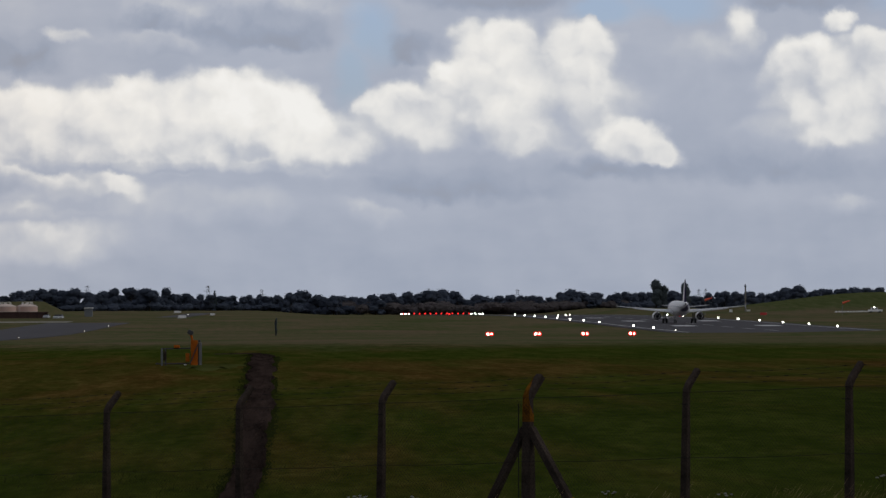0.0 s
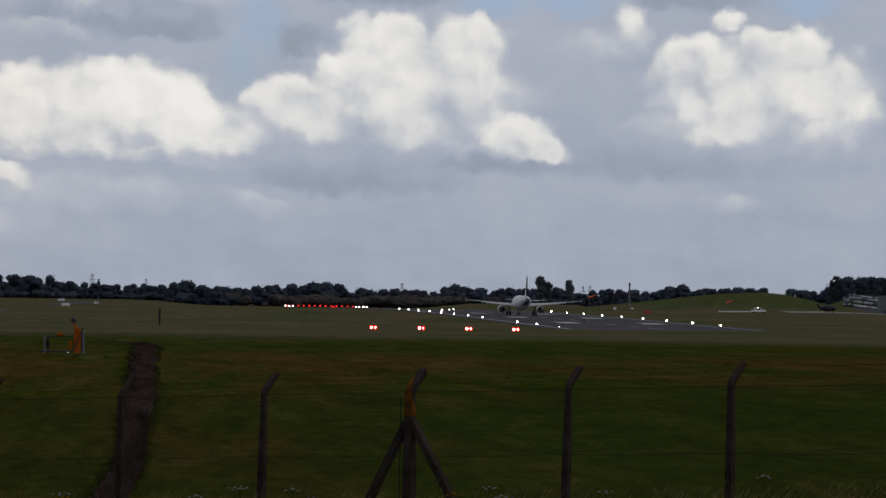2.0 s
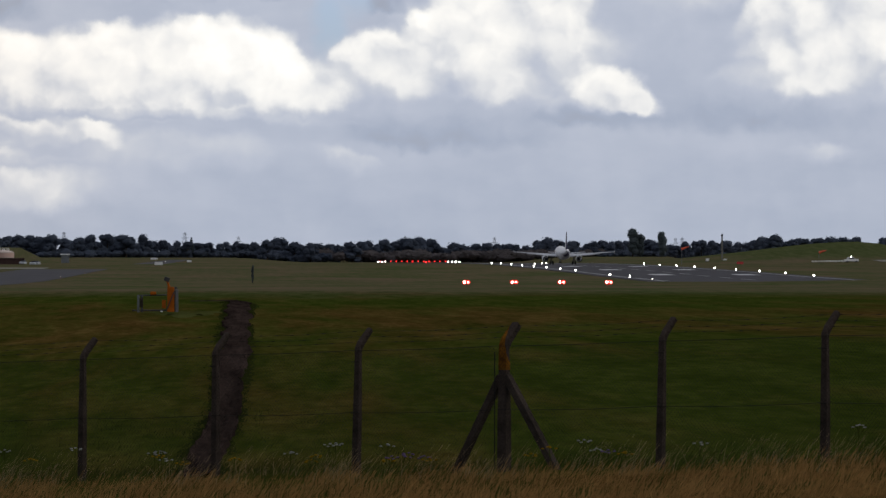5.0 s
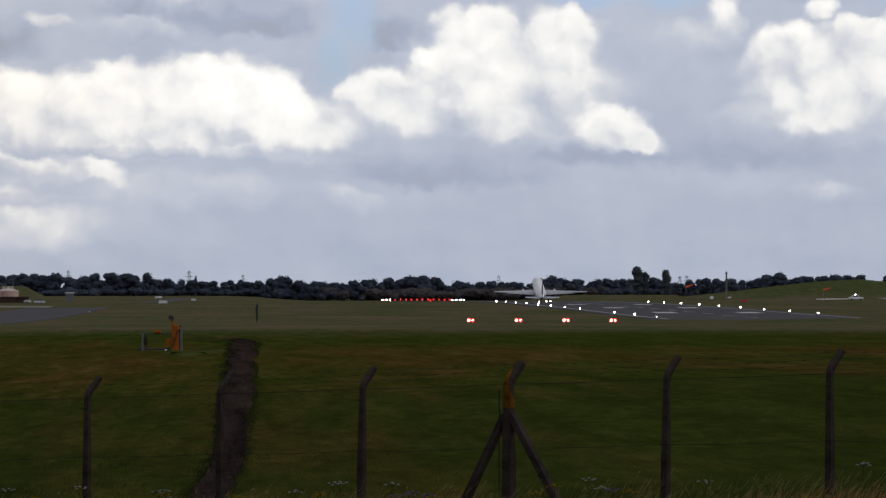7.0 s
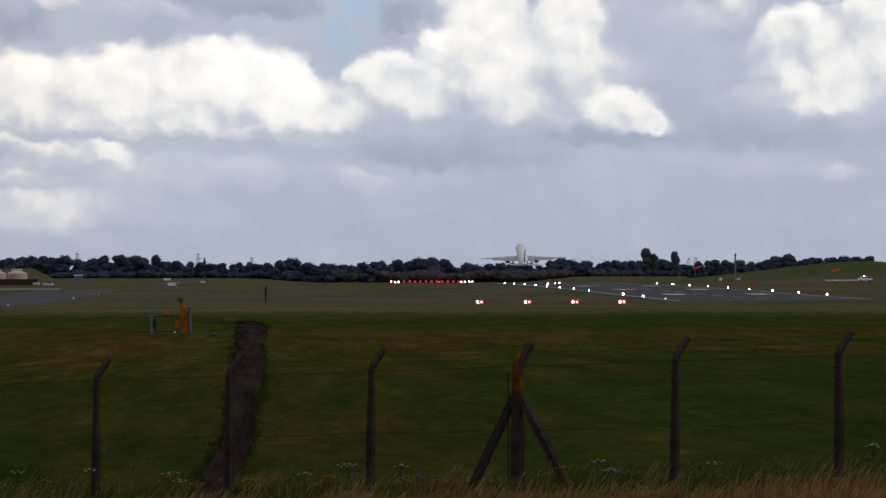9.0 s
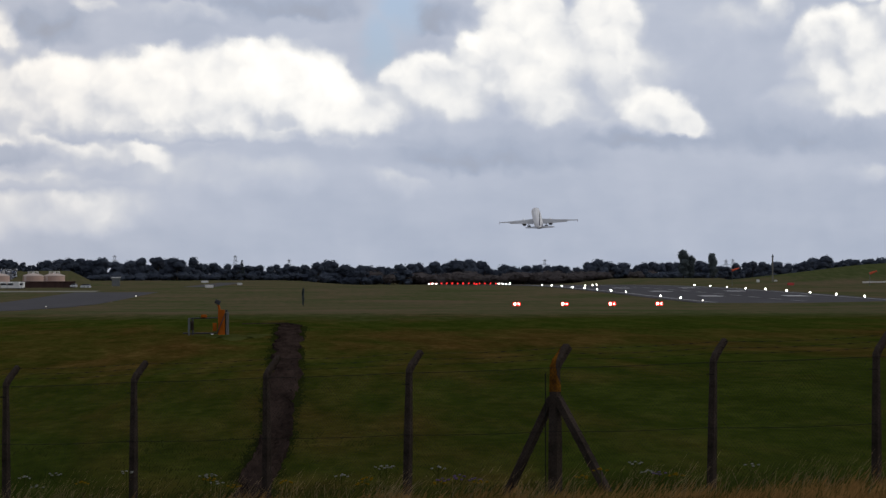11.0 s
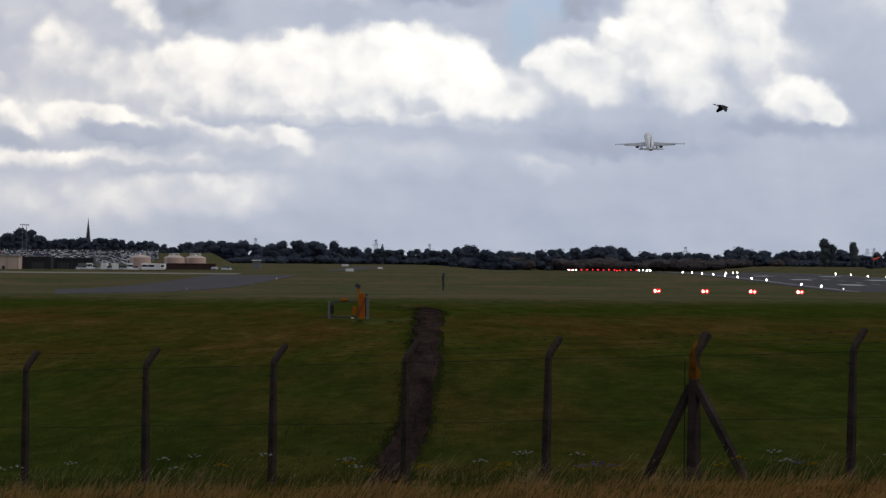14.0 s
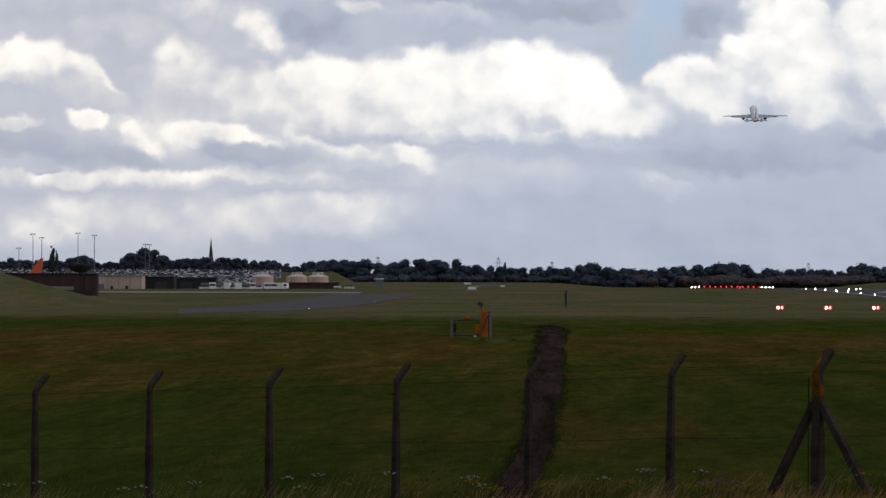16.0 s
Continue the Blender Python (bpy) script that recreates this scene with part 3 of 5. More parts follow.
build_ground()
RL, RR = 93.0, 139.0
strip("runway", lambda y: RL - 3, lambda y: RR + 3, 1036, 2815, 0.10, TARMAC, "grey asphalt runway with white markings", "runway")
for nm, a, b in (("edge_line", RL + 0.2, RL + 1.1), ("edge_line", RR - 1.0, RR - 0.3)):
    tagged(strip(nm, lambda y, a=a: a, lambda y, b=b: b, 1040, 2300, 0.13, PAINT, "", ""), "white painted runway edge line", "marking", kind="structure")
for k in range(22):
    y = 1075 + 50 * k
    tagged(strip("centre_line_dash", lambda y: 115.8, lambda y: 116.3, y, y + 28, 0.13, PAINT, "", ""), "white painted runway dash", "marking", "runway centre line", "structure")
for k, (y, x) in enumerate([(1205, 108), (1205, 129), (1365, 108), (1365, 129), (1520, 108), (1520, 129)]):
    tagged(strip("touchdown_bar", lambda y, x=x: x - 2.5, lambda y, x=x: x + 2.5, y, y + 24, 0.13, BARS, "", ""), "white painted touchdown bar", "marking", "touchdown bars", "structure")


def tx(y):
    return -54 + (y - 700) * 0.014 if y > 700 else -54


strip("taxiway", lambda y: max(tx(y) - 12, -0.0735 * y), lambda y: min(tx(y) + 11, -0.0735 * y + 0.5 + (y - 672) * 0.13), 672, 1400, 0.09, TAXI, "dark grey asphalt taxiway", "taxiway")
strip("taxiway_far", lambda y: -38 + (y - 1400) * 0.012, lambda y: -27 + (y - 1400) * 0.012, 1760, 2350, 0.07, TAXI, "pale far stretch of taxiway", "taxiway")
strip("apron", lambda y: -130, lambda y: -52, 1405, 1470, 0.08, SLAB, "pale concrete apron edge", "apron")
strip("car_park", lambda y: -0.118 * y, lambda y: -0.0525 * y, 2245, 2625, 0.05, TAXI, "grey asphalt of the far car park", "car park")
strip("car_park_east", lambda y: 0.1462 * y, lambda y: 0.215 * y, 1822, 1990, 0.06, TAXI, "dark asphalt car park before the conifers", "car park")
strip("road", lambda y: 235, lambda y: 330, 1745, 1790, 0.12, SLAB, "pale concrete service road", "road")


# ---- the perimeter fence ----
F0, FSTEP, FDIR = (3.86, 68.0), (2.0, -1.897), Vector((2.0, -1.897, 0)).normalized()
OUT = Vector((0.69, 0.724, 0))          # the cranked tops lean away over the airfield


def fpos(i):
    x, y = F0[0] + FSTEP[0] * i, F0[1] + FSTEP[1] * i
    return x, y, 3.85 + 0.105 * i if i < 2 else 4.06 + 0.09 * (i - 2)


FROT = math.degrees(math.atan2(FDIR.y, FDIR.x))


def post_shaft(w, h, bend, w2):
    """A tapering square concrete post with its top cranked at 45 degrees; local x along the fence, y outwards."""
    bm = bmesh.new()
    prof = [(0, -0.35, w * 1.08), (0, 0, w * 1.05), (0, 0.8, w), (0, h - 0.03, w2), (0.06, h + 0.06, w2), (bend, h + bend, w2 * 0.9)]
    rings = []
    for y, z, s in prof:
        k = s / 2
        c = k * 0.28
        lean = 0.0 if z < h - 0.1 else 0.7
        ring = []
        for ax, ay in ((-k + c, -k), (k - c, -k), (k, -k + c), (k, k - c), (k - c, k), (-k + c, k), (-k, k - c), (-k, -k + c)):
            jit = noise.noise((ax * 30, ay * 30, z * 9)) * 0.006
            ring.append(bm.verts.new((ax + jit, y + ay * (0.75 if lean else 1), z - ay * lean)))
        rings.append(ring)
    for a, b in zip(rings, rings[1:]):
        for k in range(8):
            bm.faces.new((a[k], a[(k + 1) % 8], b[(k + 1) % 8], b[k]))
    bm.faces.new(rings[-1]), bm.faces.new(rings[0][::-1])
    bmesh.ops.recalc_face_normals(bm, faces=bm.faces)
    return bm


def fence():
    first = None
    for i in range(-9, 6):
        x, y, z = fpos(i)
        m = pose(x, y, z, 0, 0, FROT)
        if i == 0:
            t = thing("strainer_post", "thick concrete straining post with orange lichen and two braces", "fence post", m)
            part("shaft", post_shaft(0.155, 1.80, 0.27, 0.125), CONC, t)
            cap = post_shaft(0.162, 1.80, 0.265, 0.132)
            bmesh.ops.bisect_plane(cap, geom=cap.verts[:] + cap.edges[:] + cap.faces[:], plane_co=(0, 0, 1.45), plane_no=(0, 0, 1), clear_inner=True)
            bmesh.ops.bisect_plane(cap, geom=cap.verts[:] + cap.edges[:] + cap.faces[:], plane_co=(0.055, 0, 1.7), plane_no=(1, 0.25, 0.15), clear_outer=True)
            part("lichen_crust", cap, LICHEN, t, "orange lichen crust on the post's top")
            for s in (-1, 1):
                b = bmesh.new()
                a0, a1 = Vector((s * 0.05, 0.0, 1.36)), Vector((s * (0.92 if s < 0 else 1.04), 0.0, -0.06))
                q = Matrix.Translation(a1) @ (a0 - a1).to_track_quat("Z", "Y").to_matrix().to_4x4()
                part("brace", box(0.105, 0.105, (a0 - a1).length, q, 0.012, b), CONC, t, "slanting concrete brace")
            part("tension_bar", rod((-0.09, -0.1, 0.05), (-0.09, -0.1, 1.7), 0.008), WIRE, t)
            continue
        rng = random.Random(i)
        lean = pose(0, 0, 0, rng.uniform(-1, 1), rng.uniform(-0.9, 0.9), rng.uniform(-3, 3))
        if first is None:
            first = thing("fence_post", "cranked weathered concrete fence post", "fence post", m @ lean, "fence posts")
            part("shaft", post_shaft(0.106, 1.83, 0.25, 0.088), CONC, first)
            part("wire_clip", rod((-0.07, -0.068, 1.62), (0.07, -0.068, 1.62), 0.006), WIRE, first)
            part("wire_clip", rod((-0.07, -0.068, 0.9), (0.07, -0.068, 0.9), 0.006), WIRE, first)
        else:
            copy_thing(first, m @ lean)

    # chain-link bays: woven wires, two straining wires and barbed strands on the cranks
    L = Vector((FSTEP[0], FSTEP[1], 0)).length
    bm = bmesh.new()
    H, P, R = 1.74, 0.062, 0.0014
    n = int((L + H) / P)
    for s in (1, -1):
        for k in range(n):
            c = k * P - (H if s > 0 else 0)
            a, b = (c, 0.0), (c + s * H, H)
            if s < 0:
                a, b = (k * P, 0.0), (k * P - H, H)
            t0, t1 = 0.0, 1.0
            dx = b[0] - a[0]
            for lim, sign in ((0.0, 1), (L, -1)):
                ta = (lim - a[0]) / dx
                if dx * sign > 0:
                    t0 = max(t0, ta)
                else:
                    t1 = min(t1, ta)
            if t1 - t0 < 0.01:
                continue
            p0 = Vector((a[0] + dx * t0, -0.075 + s * 0.002, 0.04 + H * t0))
            p1 = Vector((a[0] + dx * t1, -0.075 + s * 0.002, 0.04 + H * t1))
            up = Vector((-(p1 - p0).z, 0, (p1 - p0).x)).normalized() * R
            vs = [bm.verts.new(v) for v in (p0 - up, p1 - up, p1 + up, p0 + up)]
            bm.faces.new(vs)
    mesh = bpy.data.meshes.new("chain_link")
    bm.to_mesh(mesh), bm.free()
    mesh.materials.append(WIRE)

    def wire(y, z, barbed, sag):
        b = bmesh.new()
        n = 54 if barbed else 9
        rings = []
        for k in range(n + 1):
            r = 0.006 if barbed and k % 6 == 3 else 0.0014 if barbed else 0.0034
            c = (L * k / n, y, z - sag * math.sin(math.pi * k / n))
            rings.append([b.verts.new((c[0], c[1] + r * math.cos(j * 1.2566), c[2] + r * math.sin(j * 1.2566))) for j in range(5)])
        for p, q in zip(rings, rings[1:]):
            for j in range(5):
                b.faces.new((p[j], p[(j + 1) % 5], q[(j + 1) % 5], q[j]))
        me = bpy.data.meshes.new("wire")
        b.to_mesh(me), b.free()
        me.materials.append(WIRE)
        return me

    wires = [("straining_wire", wire(-0.078, 1.78, False, 0.012)), ("straining_wire", wire(-0.078, 0.9, False, 0.02)),
             ("barbed_strand", wire(0.07, 1.90, True, 0.02)), ("barbed_strand", wire(0.15, 1.98, True, 0.03)), ("barbed_strand", wire(0.23, 2.06, True, 0.03))]
    for i in range(-9, 5):
        p, q = Vector(fpos(i)), Vector(fpos(i + 1))
        pitch = -math.degrees(math.atan2(q.z - p.z, L))
        t = thing("chain_link_bay", "rusty chain-link bay between concrete posts", "fence", Matrix.Translation(p) @ pose(0, 0, 0, 0, 0, FROT) @ pose(0, 0, 0, 0, pitch, 0), "chain-link bays")
        share("chain_link", mesh, t)
        for nm, w in wires:
            share(nm, w, t)


fence()


# ---- rough verge before the fence: dry grass, weeds, flowers ----
def blades(name, n, region, hmin, hmax, w, material, label, seed, lean=0.5, z0=-0.03, headed=0.3, bunch=0.0):
    rng = random.Random(seed)
    verts, faces = [], []
    made = 0
    while made < n:
        x, y = region(rng)
        z = land(x, y) + z0
        tuftn = 1 if bunch == 0 else rng.randint(3, 9)
        for _ in range(tuftn):
            bx, by = x + rng.gauss(0, bunch), y + rng.gauss(0, bunch)
            h = rng.uniform(hmin, hmax) * (0.7 + 0.6 * abs(noise.noise((bx * 0.9, by * 0.9, seed))) * 1.5)
            a = rng.uniform(0, math.tau)
            dx, dy = math.cos(a), math.sin(a)
            lx = rng.gauss(0.3, 0.35) * lean * h + 0.02
            ly = rng.gauss(0, 0.25) * lean * h
            px, py = -dy * w, dx * w
            px = w * rng.uniform(0.5, 1.1)
            b = len(verts)
            verts += [(bx - px, by - py, z), (bx + px, by + py, z),
                      (bx + lx * 0.35 - px * 0.7, by + ly * 0.35, z + h * 0.6), (bx + lx * 0.35 + px * 0.7, by + ly * 0.35, z + h * 0.6),
                      (bx + lx, by + ly, z + h)]
            faces += [(b, b + 1, b + 3, b + 2), (b + 2, b + 3, b + 4)]
            if rng.random() < headed:
                c = len(verts)
                hx, hy, hz = bx + lx, by + ly, z + h
                verts += [(hx - 1.6 * w, hy, hz - 0.01), (hx + 1.6 * w + 0.008, hy, hz + 0.01), (hx + 0.07, hy, hz + 0.10)]
                faces += [(c, c + 1, c + 2)]
            made += 1
    me = bpy.data.meshes.new(name)
    me.from_pydata(verts, [], faces)
    me.materials.append(material)
    return tagged(new(name, me), label, "grass", kind="stuff")


def fence_y(x):
    return F0[1] + (x - F0[0]) * FSTEP[1] / FSTEP[0]


def verge(rng, near=-14, far=0.6):
    x = rng.uniform(-17, 19)
    return x, fence_y(x) + rng.uniform(near, far)


def clumped(r, near, far, gate):
    """A spot in the verge, kept where the grass grows in clumps."""
    while True:
        x, y = verge(r, near, far)
        if noise.noise((x * 0.8, y * 0.25, 2.0)) + r.uniform(-0.35, 0.35) > gate:
            return x, y


blades("dry_grass", 70000, lambda r: verge(r, -22, -1.6), 0.05, 0.15, 0.0045, STRAW, "tall dry straw-coloured verge grass", 11, lean=0.9, headed=0.1)
blades("dry_tussocks", 36000, lambda r: clumped(r, -20, -1.5, 0.05), 0.11, 0.22, 0.0040, STRAW, "ragged tussocks of dry verge grass", 16, lean=0.9, headed=0.3, bunch=0.10)
blades("green_grass", 16000, lambda r: verge(r, -2.4, 3.0), 0.06, 0.19, 0.005, BLADE, "green grass at the foot of the fence", 12, headed=0.1)
blades("verge_weeds", 9000, lambda r: clumped(r, -14, -0.5, 0.1), 0.10, 0.26, 0.007, BLADE, "green weeds among the dry verge grass", 17, headed=0.0, bunch=0.08)
blades("seeding_grass", 2200, lambda r: clumped(r, -5.0, 0.4, -0.05), 0.24, 0.46, 0.0028, SEED, "tall seeding grass bent by the wind", 13, lean=1.3, headed=0.9, bunch=0.12)
blades("field_tufts", 16000, lambda r: (lambda y: (r.uniform(-0.14, 0.2) * y, y))(64 + 45 * r.random() ** 1.6), 0.05, 0.12, 0.008, BLADE, "dark rough tufts of field grass", 14, headed=0.0, bunch=0.25)


def flower(kind, x, y, h, rng, mate):
    z = land(x, y) - 0.03
    t = thing(kind, {"cow_parsley": "white-flowered umbel on a thin green stalk", "ragwort": "yellow-flowered weed in dry grass",
                     "thistle": "dull purple thistle in dry grass"}[kind], "wild flower", pose(x, y, z, 0, 0, rng.uniform(0, 360)), kind + " plants")
    b = bmesh.new()
    rod((0, 0, 0), (0.03, 0, h), 0.005, b, 5)
    for k in range(4):
        a = k * 1.7
        rod((0.02, 0, h * 0.7), (0.03 + math.cos(a) * 0.09, math.sin(a) * 0.09, h * (0.93 + 0.04 * (k % 2))), 0.003, b, 4)
    part("stalk", b, BLADE, t)
    for k in range(5):
        a = k * 1.7
        r = 0 if k == 4 else 0.09
        b = ball(0.022, Matrix.Diagonal((1, 1, 0.45, 1)), sub=2)
        for v in b.verts:
            v.co *= 1 + 0.5 * noise.noise(v.co * 60 + Vector((k * 3.1, x, y)))
        o = part("flower_head", b, mate, t)
        o.location = (0.03 + math.cos(a) * r, math.sin(a) * r, h * (0.95 + 0.04 * (k % 2)) + (0.03 if k == 4 else 0))


rng = random.Random(5)
for px, off in [(-530, -0.7), (-480, -0.9), (-40, -0.5), (-12, -0.6), (20, -0.8), (140, -0.4), (282, -0.7), (296, -0.6), (301, -0.9), (520, -0.6), (590, -0.7), (600, -0.5),
                (1040, -0.6), (1062, -0.5), (1250, -0.7), (1530, -0.8), (-300, -0.6), (-200, -0.7), (-330, -0.9), (690, -0.8)]:
    y = 70.0
    for _ in range(5):
        x = y * (px - 407) / LENS
        y = fence_y(x) + off
    flower("cow_parsley", x, y, rng.uniform(0.34, 0.55), rng, UMBEL)
for px, off in [(290, -2.0), (330, -2.6), (555, -1.6), (700, -3.0), (770, -1.4), (950, -2.4), (985, -1.8), (1120, -3.2), (420, -3.0), (60, -2.5), (565, -2.7)]:
    y = 70.0
    for _ in range(5):
        x = y * (px - 407) / LENS
        y = fence_y(x) + off
    flower("ragwort", x, y, rng.uniform(0.28, 0.45), rng, RAGWORT)
for px, off in [(700, -0.7), (735, -0.6), (755, -0.9), (720, -1.0), (1085, -0.8)]:
    y = 70.0
    for _ in range(5):
        x = y * (px - 407) / LENS
        y = fence_y(x) + off
    flower("thistle", x, y, rng.uniform(0.3, 0.42), rng, PURPLE)


# ---- the ditch of bare earth that runs from the fence to the equipment ----
def ditch():
    pts = [(70, -0.42, 0.5), (83, -0.30, 0.66), (107, 0.04, 0.62), (130, 0.14, 0.8), (160, 0.26, 1.1), (230, 0.5, 1.35), (300, 0.75, 1.6), (345, 1.0, 1.9), (380, 1.15, 2.2), (397, 0.7, 1.0)]
    ys = np.array([p[0] for p in pts], float)
    cx = np.array([p[1] for p in pts], float)
    ww = np.array([p[2] for p in pts], float)
    bm = bmesh.new()
    rows = []
    n = 170
    for k in range(n + 1):
        y = 70 * (395 / 70) ** (k / n)
        c, w = float(np.interp(y, ys, cx)), float(np.interp(y, ys, ww)) * 1.05
        c += noise.noise((math.log(y) * 9, 0, 4)) * 0.12 * w
        row = []
        for j in range(9):
            s = j / 8 * 2 - 1
            rag = (noise.noise((math.log(y) * 40, j * 0.8, 3)) + 1.3 * noise.noise((math.log(y) * 11, j * 0.5, 6))) * 0.28 * w
            x = c + s * w / 2 + (rag if j in (0, 8) else rag * 0.5)
            z = land(x, y) + (0.16 if 0 < j < 8 else -0.25) + noise.noise((y * 0.8, j * 1.3, 9)) * 0.09 - 0.06 * (1 - s * s)
            row.append(bm.verts.new((x, y, z)))
        rows.append(row)
    for a, b in zip(rows, rows[1:]):
        for j in range(8):
            bm.faces.new((a[j], a[j + 1], b[j + 1], b[j]))
    d = tagged(obj("ditch", bm, EARTH), "narrow ditch of dark bare earth", "ditch", kind="structure")
    # the arm that turns off towards the equipment
    bm = bmesh.new()
    prev = None
    for k in range(24):
        x = 1.0 - k * 0.16
        y = 393 - 0.4 * k
        wv = 0.9 * (1 - k / 26)
        r = [bm.verts.new((x, y + s * wv * 6, land(x, y + s * wv * 6) + (0.14 if s else 0.2))) for s in (-1, 0, 1)]
        if prev:
            for j in (0, 1):
                bm.faces.new((prev[j], prev[j + 1], r[j + 1], r[j]))
        prev = r
    tagged(obj("ditch_arm", bm, EARTH), "thin side arm of the earth ditch", "ditch", kind="structure")
    rng = random.Random(8)
    verts, faces = [], []
    for k in range(9000):
        y = 70 * (398 / 70) ** rng.random()
        if noise.noise((math.log(y) * 30, 0, 1)) + rng.uniform(-0.25, 0.25) < 0.1:
            continue
        c, w = float(np.interp(y, ys, cx)), float(np.interp(y, ys, ww))
        side = rng.choice((-1, 1)) if rng.random() < 0.85 else rng.uniform(-1, 1)
        x = c + side * w * rng.gauss(0.46, 0.07 if side > 0 else 0.12)
        z = land(x, y)
        for _ in range(2):
            y += rng.gauss(0, 0.02) * y
            z = land(x, y)
            h, a = rng.uniform(0.02, 0.05) * (1 + y / 300), rng.uniform(-0.6, 0.6)
            q = 0.012 + 0.00010 * y
            ox = x + rng.gauss(0, 0.05)
            b = len(verts)
            verts += [(ox - q, y, z), (ox + q, y, z), (ox + a * h * 2 + q * 0.5, y + 0.1, z + h)]
            faces += [(b, b + 1, b + 2)]
    me = bpy.data.meshes.new("ditch_weeds")
    me.from_pydata(verts, [], faces)
    me.materials.append(SHRUB)
    tagged(new("ditch_weeds", me), "dark ragged weeds along the ditch edges", "weeds", kind="stuff")


ditch()


# ---- airfield equipment ----
def equipment():
    x, y, z = place(309, 300)
    t = thing("monitor_cabinet", "orange airfield equipment cabinet with camera and steel frame", "equipment", pose(x, y, z))
    part("cabinet", box(0.42, 0.5, 1.55, pose(0.05, 0, 0), 0.03), ORANGE, t)
    part("back_post", box(0.07, 0.07, 1.45, pose(0.31, 0.12, -0.1), 0.01), STEEL, t, "thin dark post")
    part("side_box", box(0.24, 0.3, 0.5, pose(-0.36, 0, 0.25), 0.02), ORANGE, t)
    part("back_post", box(0.17, 0.17, 1.5, pose(0.42, 0, -0.1), 0.015), GALV, t, "grey steel post")
    part("post_cap", box(0.14, 0.14, 0.14, pose(0.36, 0, 1.42), 0.02), STEEL, t)
    arm = rod((-0.02, 0, 1.4), (-0.16, 0, 1.92), 0.07)
    part("camera_arm", arm, ORANGE, t)
    part("camera_head", box(0.34, 0.35, 0.26, pose(-0.24, 0, 1.9, 0, 25, 0), 0.03), STEEL, t, "black camera head")
    part("sloping_pipe", rod((-0.22, -0.28, 0.1), (0.28, -0.28, 1.3), 0.03), STEEL, t)
    part("frame_post", box(0.12, 0.12, 1.05, pose(-1.92, 0, 0), 0.02), GALV, t, "grey steel post")
    part("frame_post", box(0.1, 0.1, 1.05, pose(-1.7, 0, 0), 0.02), STEEL, t)
    part("junction_box", box(0.2, 0.16, 0.55, pose(-1.74, -0.06, 0.32), 0.02), CONC, t, "dark junction box between posts")
    part("top_rail", rod((-1.9, 0, 1.03), (-0.1, 0, 1.06), 0.035), STEEL, t)
    part("low_rail", rod((-2.3, 0, 0.12), (-0.2, 0, 0.12), 0.04), STEEL, t)
    part("lamp_box", box(0.36, 0.3, 0.18, pose(-1.02, 0, 1.08), 0.04), ORANGE, t, "small orange lamp box")
    part("base_slab", box(2.2, 1.6, 0.1, pose(-0.7, 0, -0.08), 0.02), CONC, t)
    part("marker_stone", box(0.16, 0.2, 0.1, pose(-0.5, -0.8, 0), 0.02), WHITE, t)

    bm = bmesh.new()
    rim = [(x + 1.0 + math.cos(a) * (3.2 + 0.9 * math.sin(3 * a) + 0.5 * math.sin(11 * a)), y - 4 + math.sin(a) * (24 + 7 * math.sin(7 * a))) for a in (k / 40 * math.tau for k in range(40))]
    ring = [bm.verts.new((a, b, land(a, b) - 0.12)) for a, b in rim]
    mid = [bm.verts.new((x + 1.0 + (a - x - 1.0) * 0.6, y - 4 + (b - y + 4) * 0.6, land(a, b) + 0.05)) for a, b in rim]
    for k in range(40):
        bm.faces.new((ring[k], ring[(k + 1) % 40], mid[(k + 1) % 40], mid[k]))
    bm.faces.new(mid)
    tagged(obj("mown_patch", bm, MOWN), "paler mown grass round the equipment", "grass", kind="structure")


equipment()


def papi():
    first = None
    for px in (833, 918, 1002.3, 1086):
        x, y, z = place(px, 935)
        m = pose(x, y, z)
        if first:
            copy_thing(first, m)
            continue
        first = thing("papi_unit", "low orange approach light unit glowing red", "approach light", m, "row of red approach lights")
        part("housing", box(1.3, 0.9, 0.34, pose(0, 0, 0.3), 0.05), ORANGE, first)
        part("hood", box(1.36, 0.5, 0.05, pose(0, -0.3, 0.655), 0.015), ORANGE, first)
        for s in (-1, 1):
            part("leg", rod((s * 0.45, 0, -0.1), (s * 0.45, 0, 0.32), 0.05), GALV, first)
            # lens discs are oversized: the lamp's red bloom is put into their shape
            ring = part("lens_ring", cone(0.38, 0.34, 0.10, pose(s * 0.36, -0.46, 0.48, 90, 0, 0), 20), LAMPR, first, "glowing red lens widened by its bloom")
            part("hot_lens", ball(0.24 if s < 0 else 0.15, pose(s * 0.36, -0.56, 0.48) @ Matrix.Diagonal((1, 0.4, 1, 1)), sub=2), LAMPC, ring, "bright white-hot lens centre")


papi()


def light_unit(name, label, mate, group, r):
    t = thing(name, label, "runway light", None, group)
    part("base_can", cone(0.18, 0.15, 0.14, pose(0, 0, -0.04)), GALV, t)
    part("stem", cone(0.05, 0.05, 0.22, pose(0, 0, 0.08), 8), ORANGE, t)
    part("lamp", ball(r, pose(0, 0, 0.28 + r * 0.6)), mate, t, "glowing lamp globe")
    return t


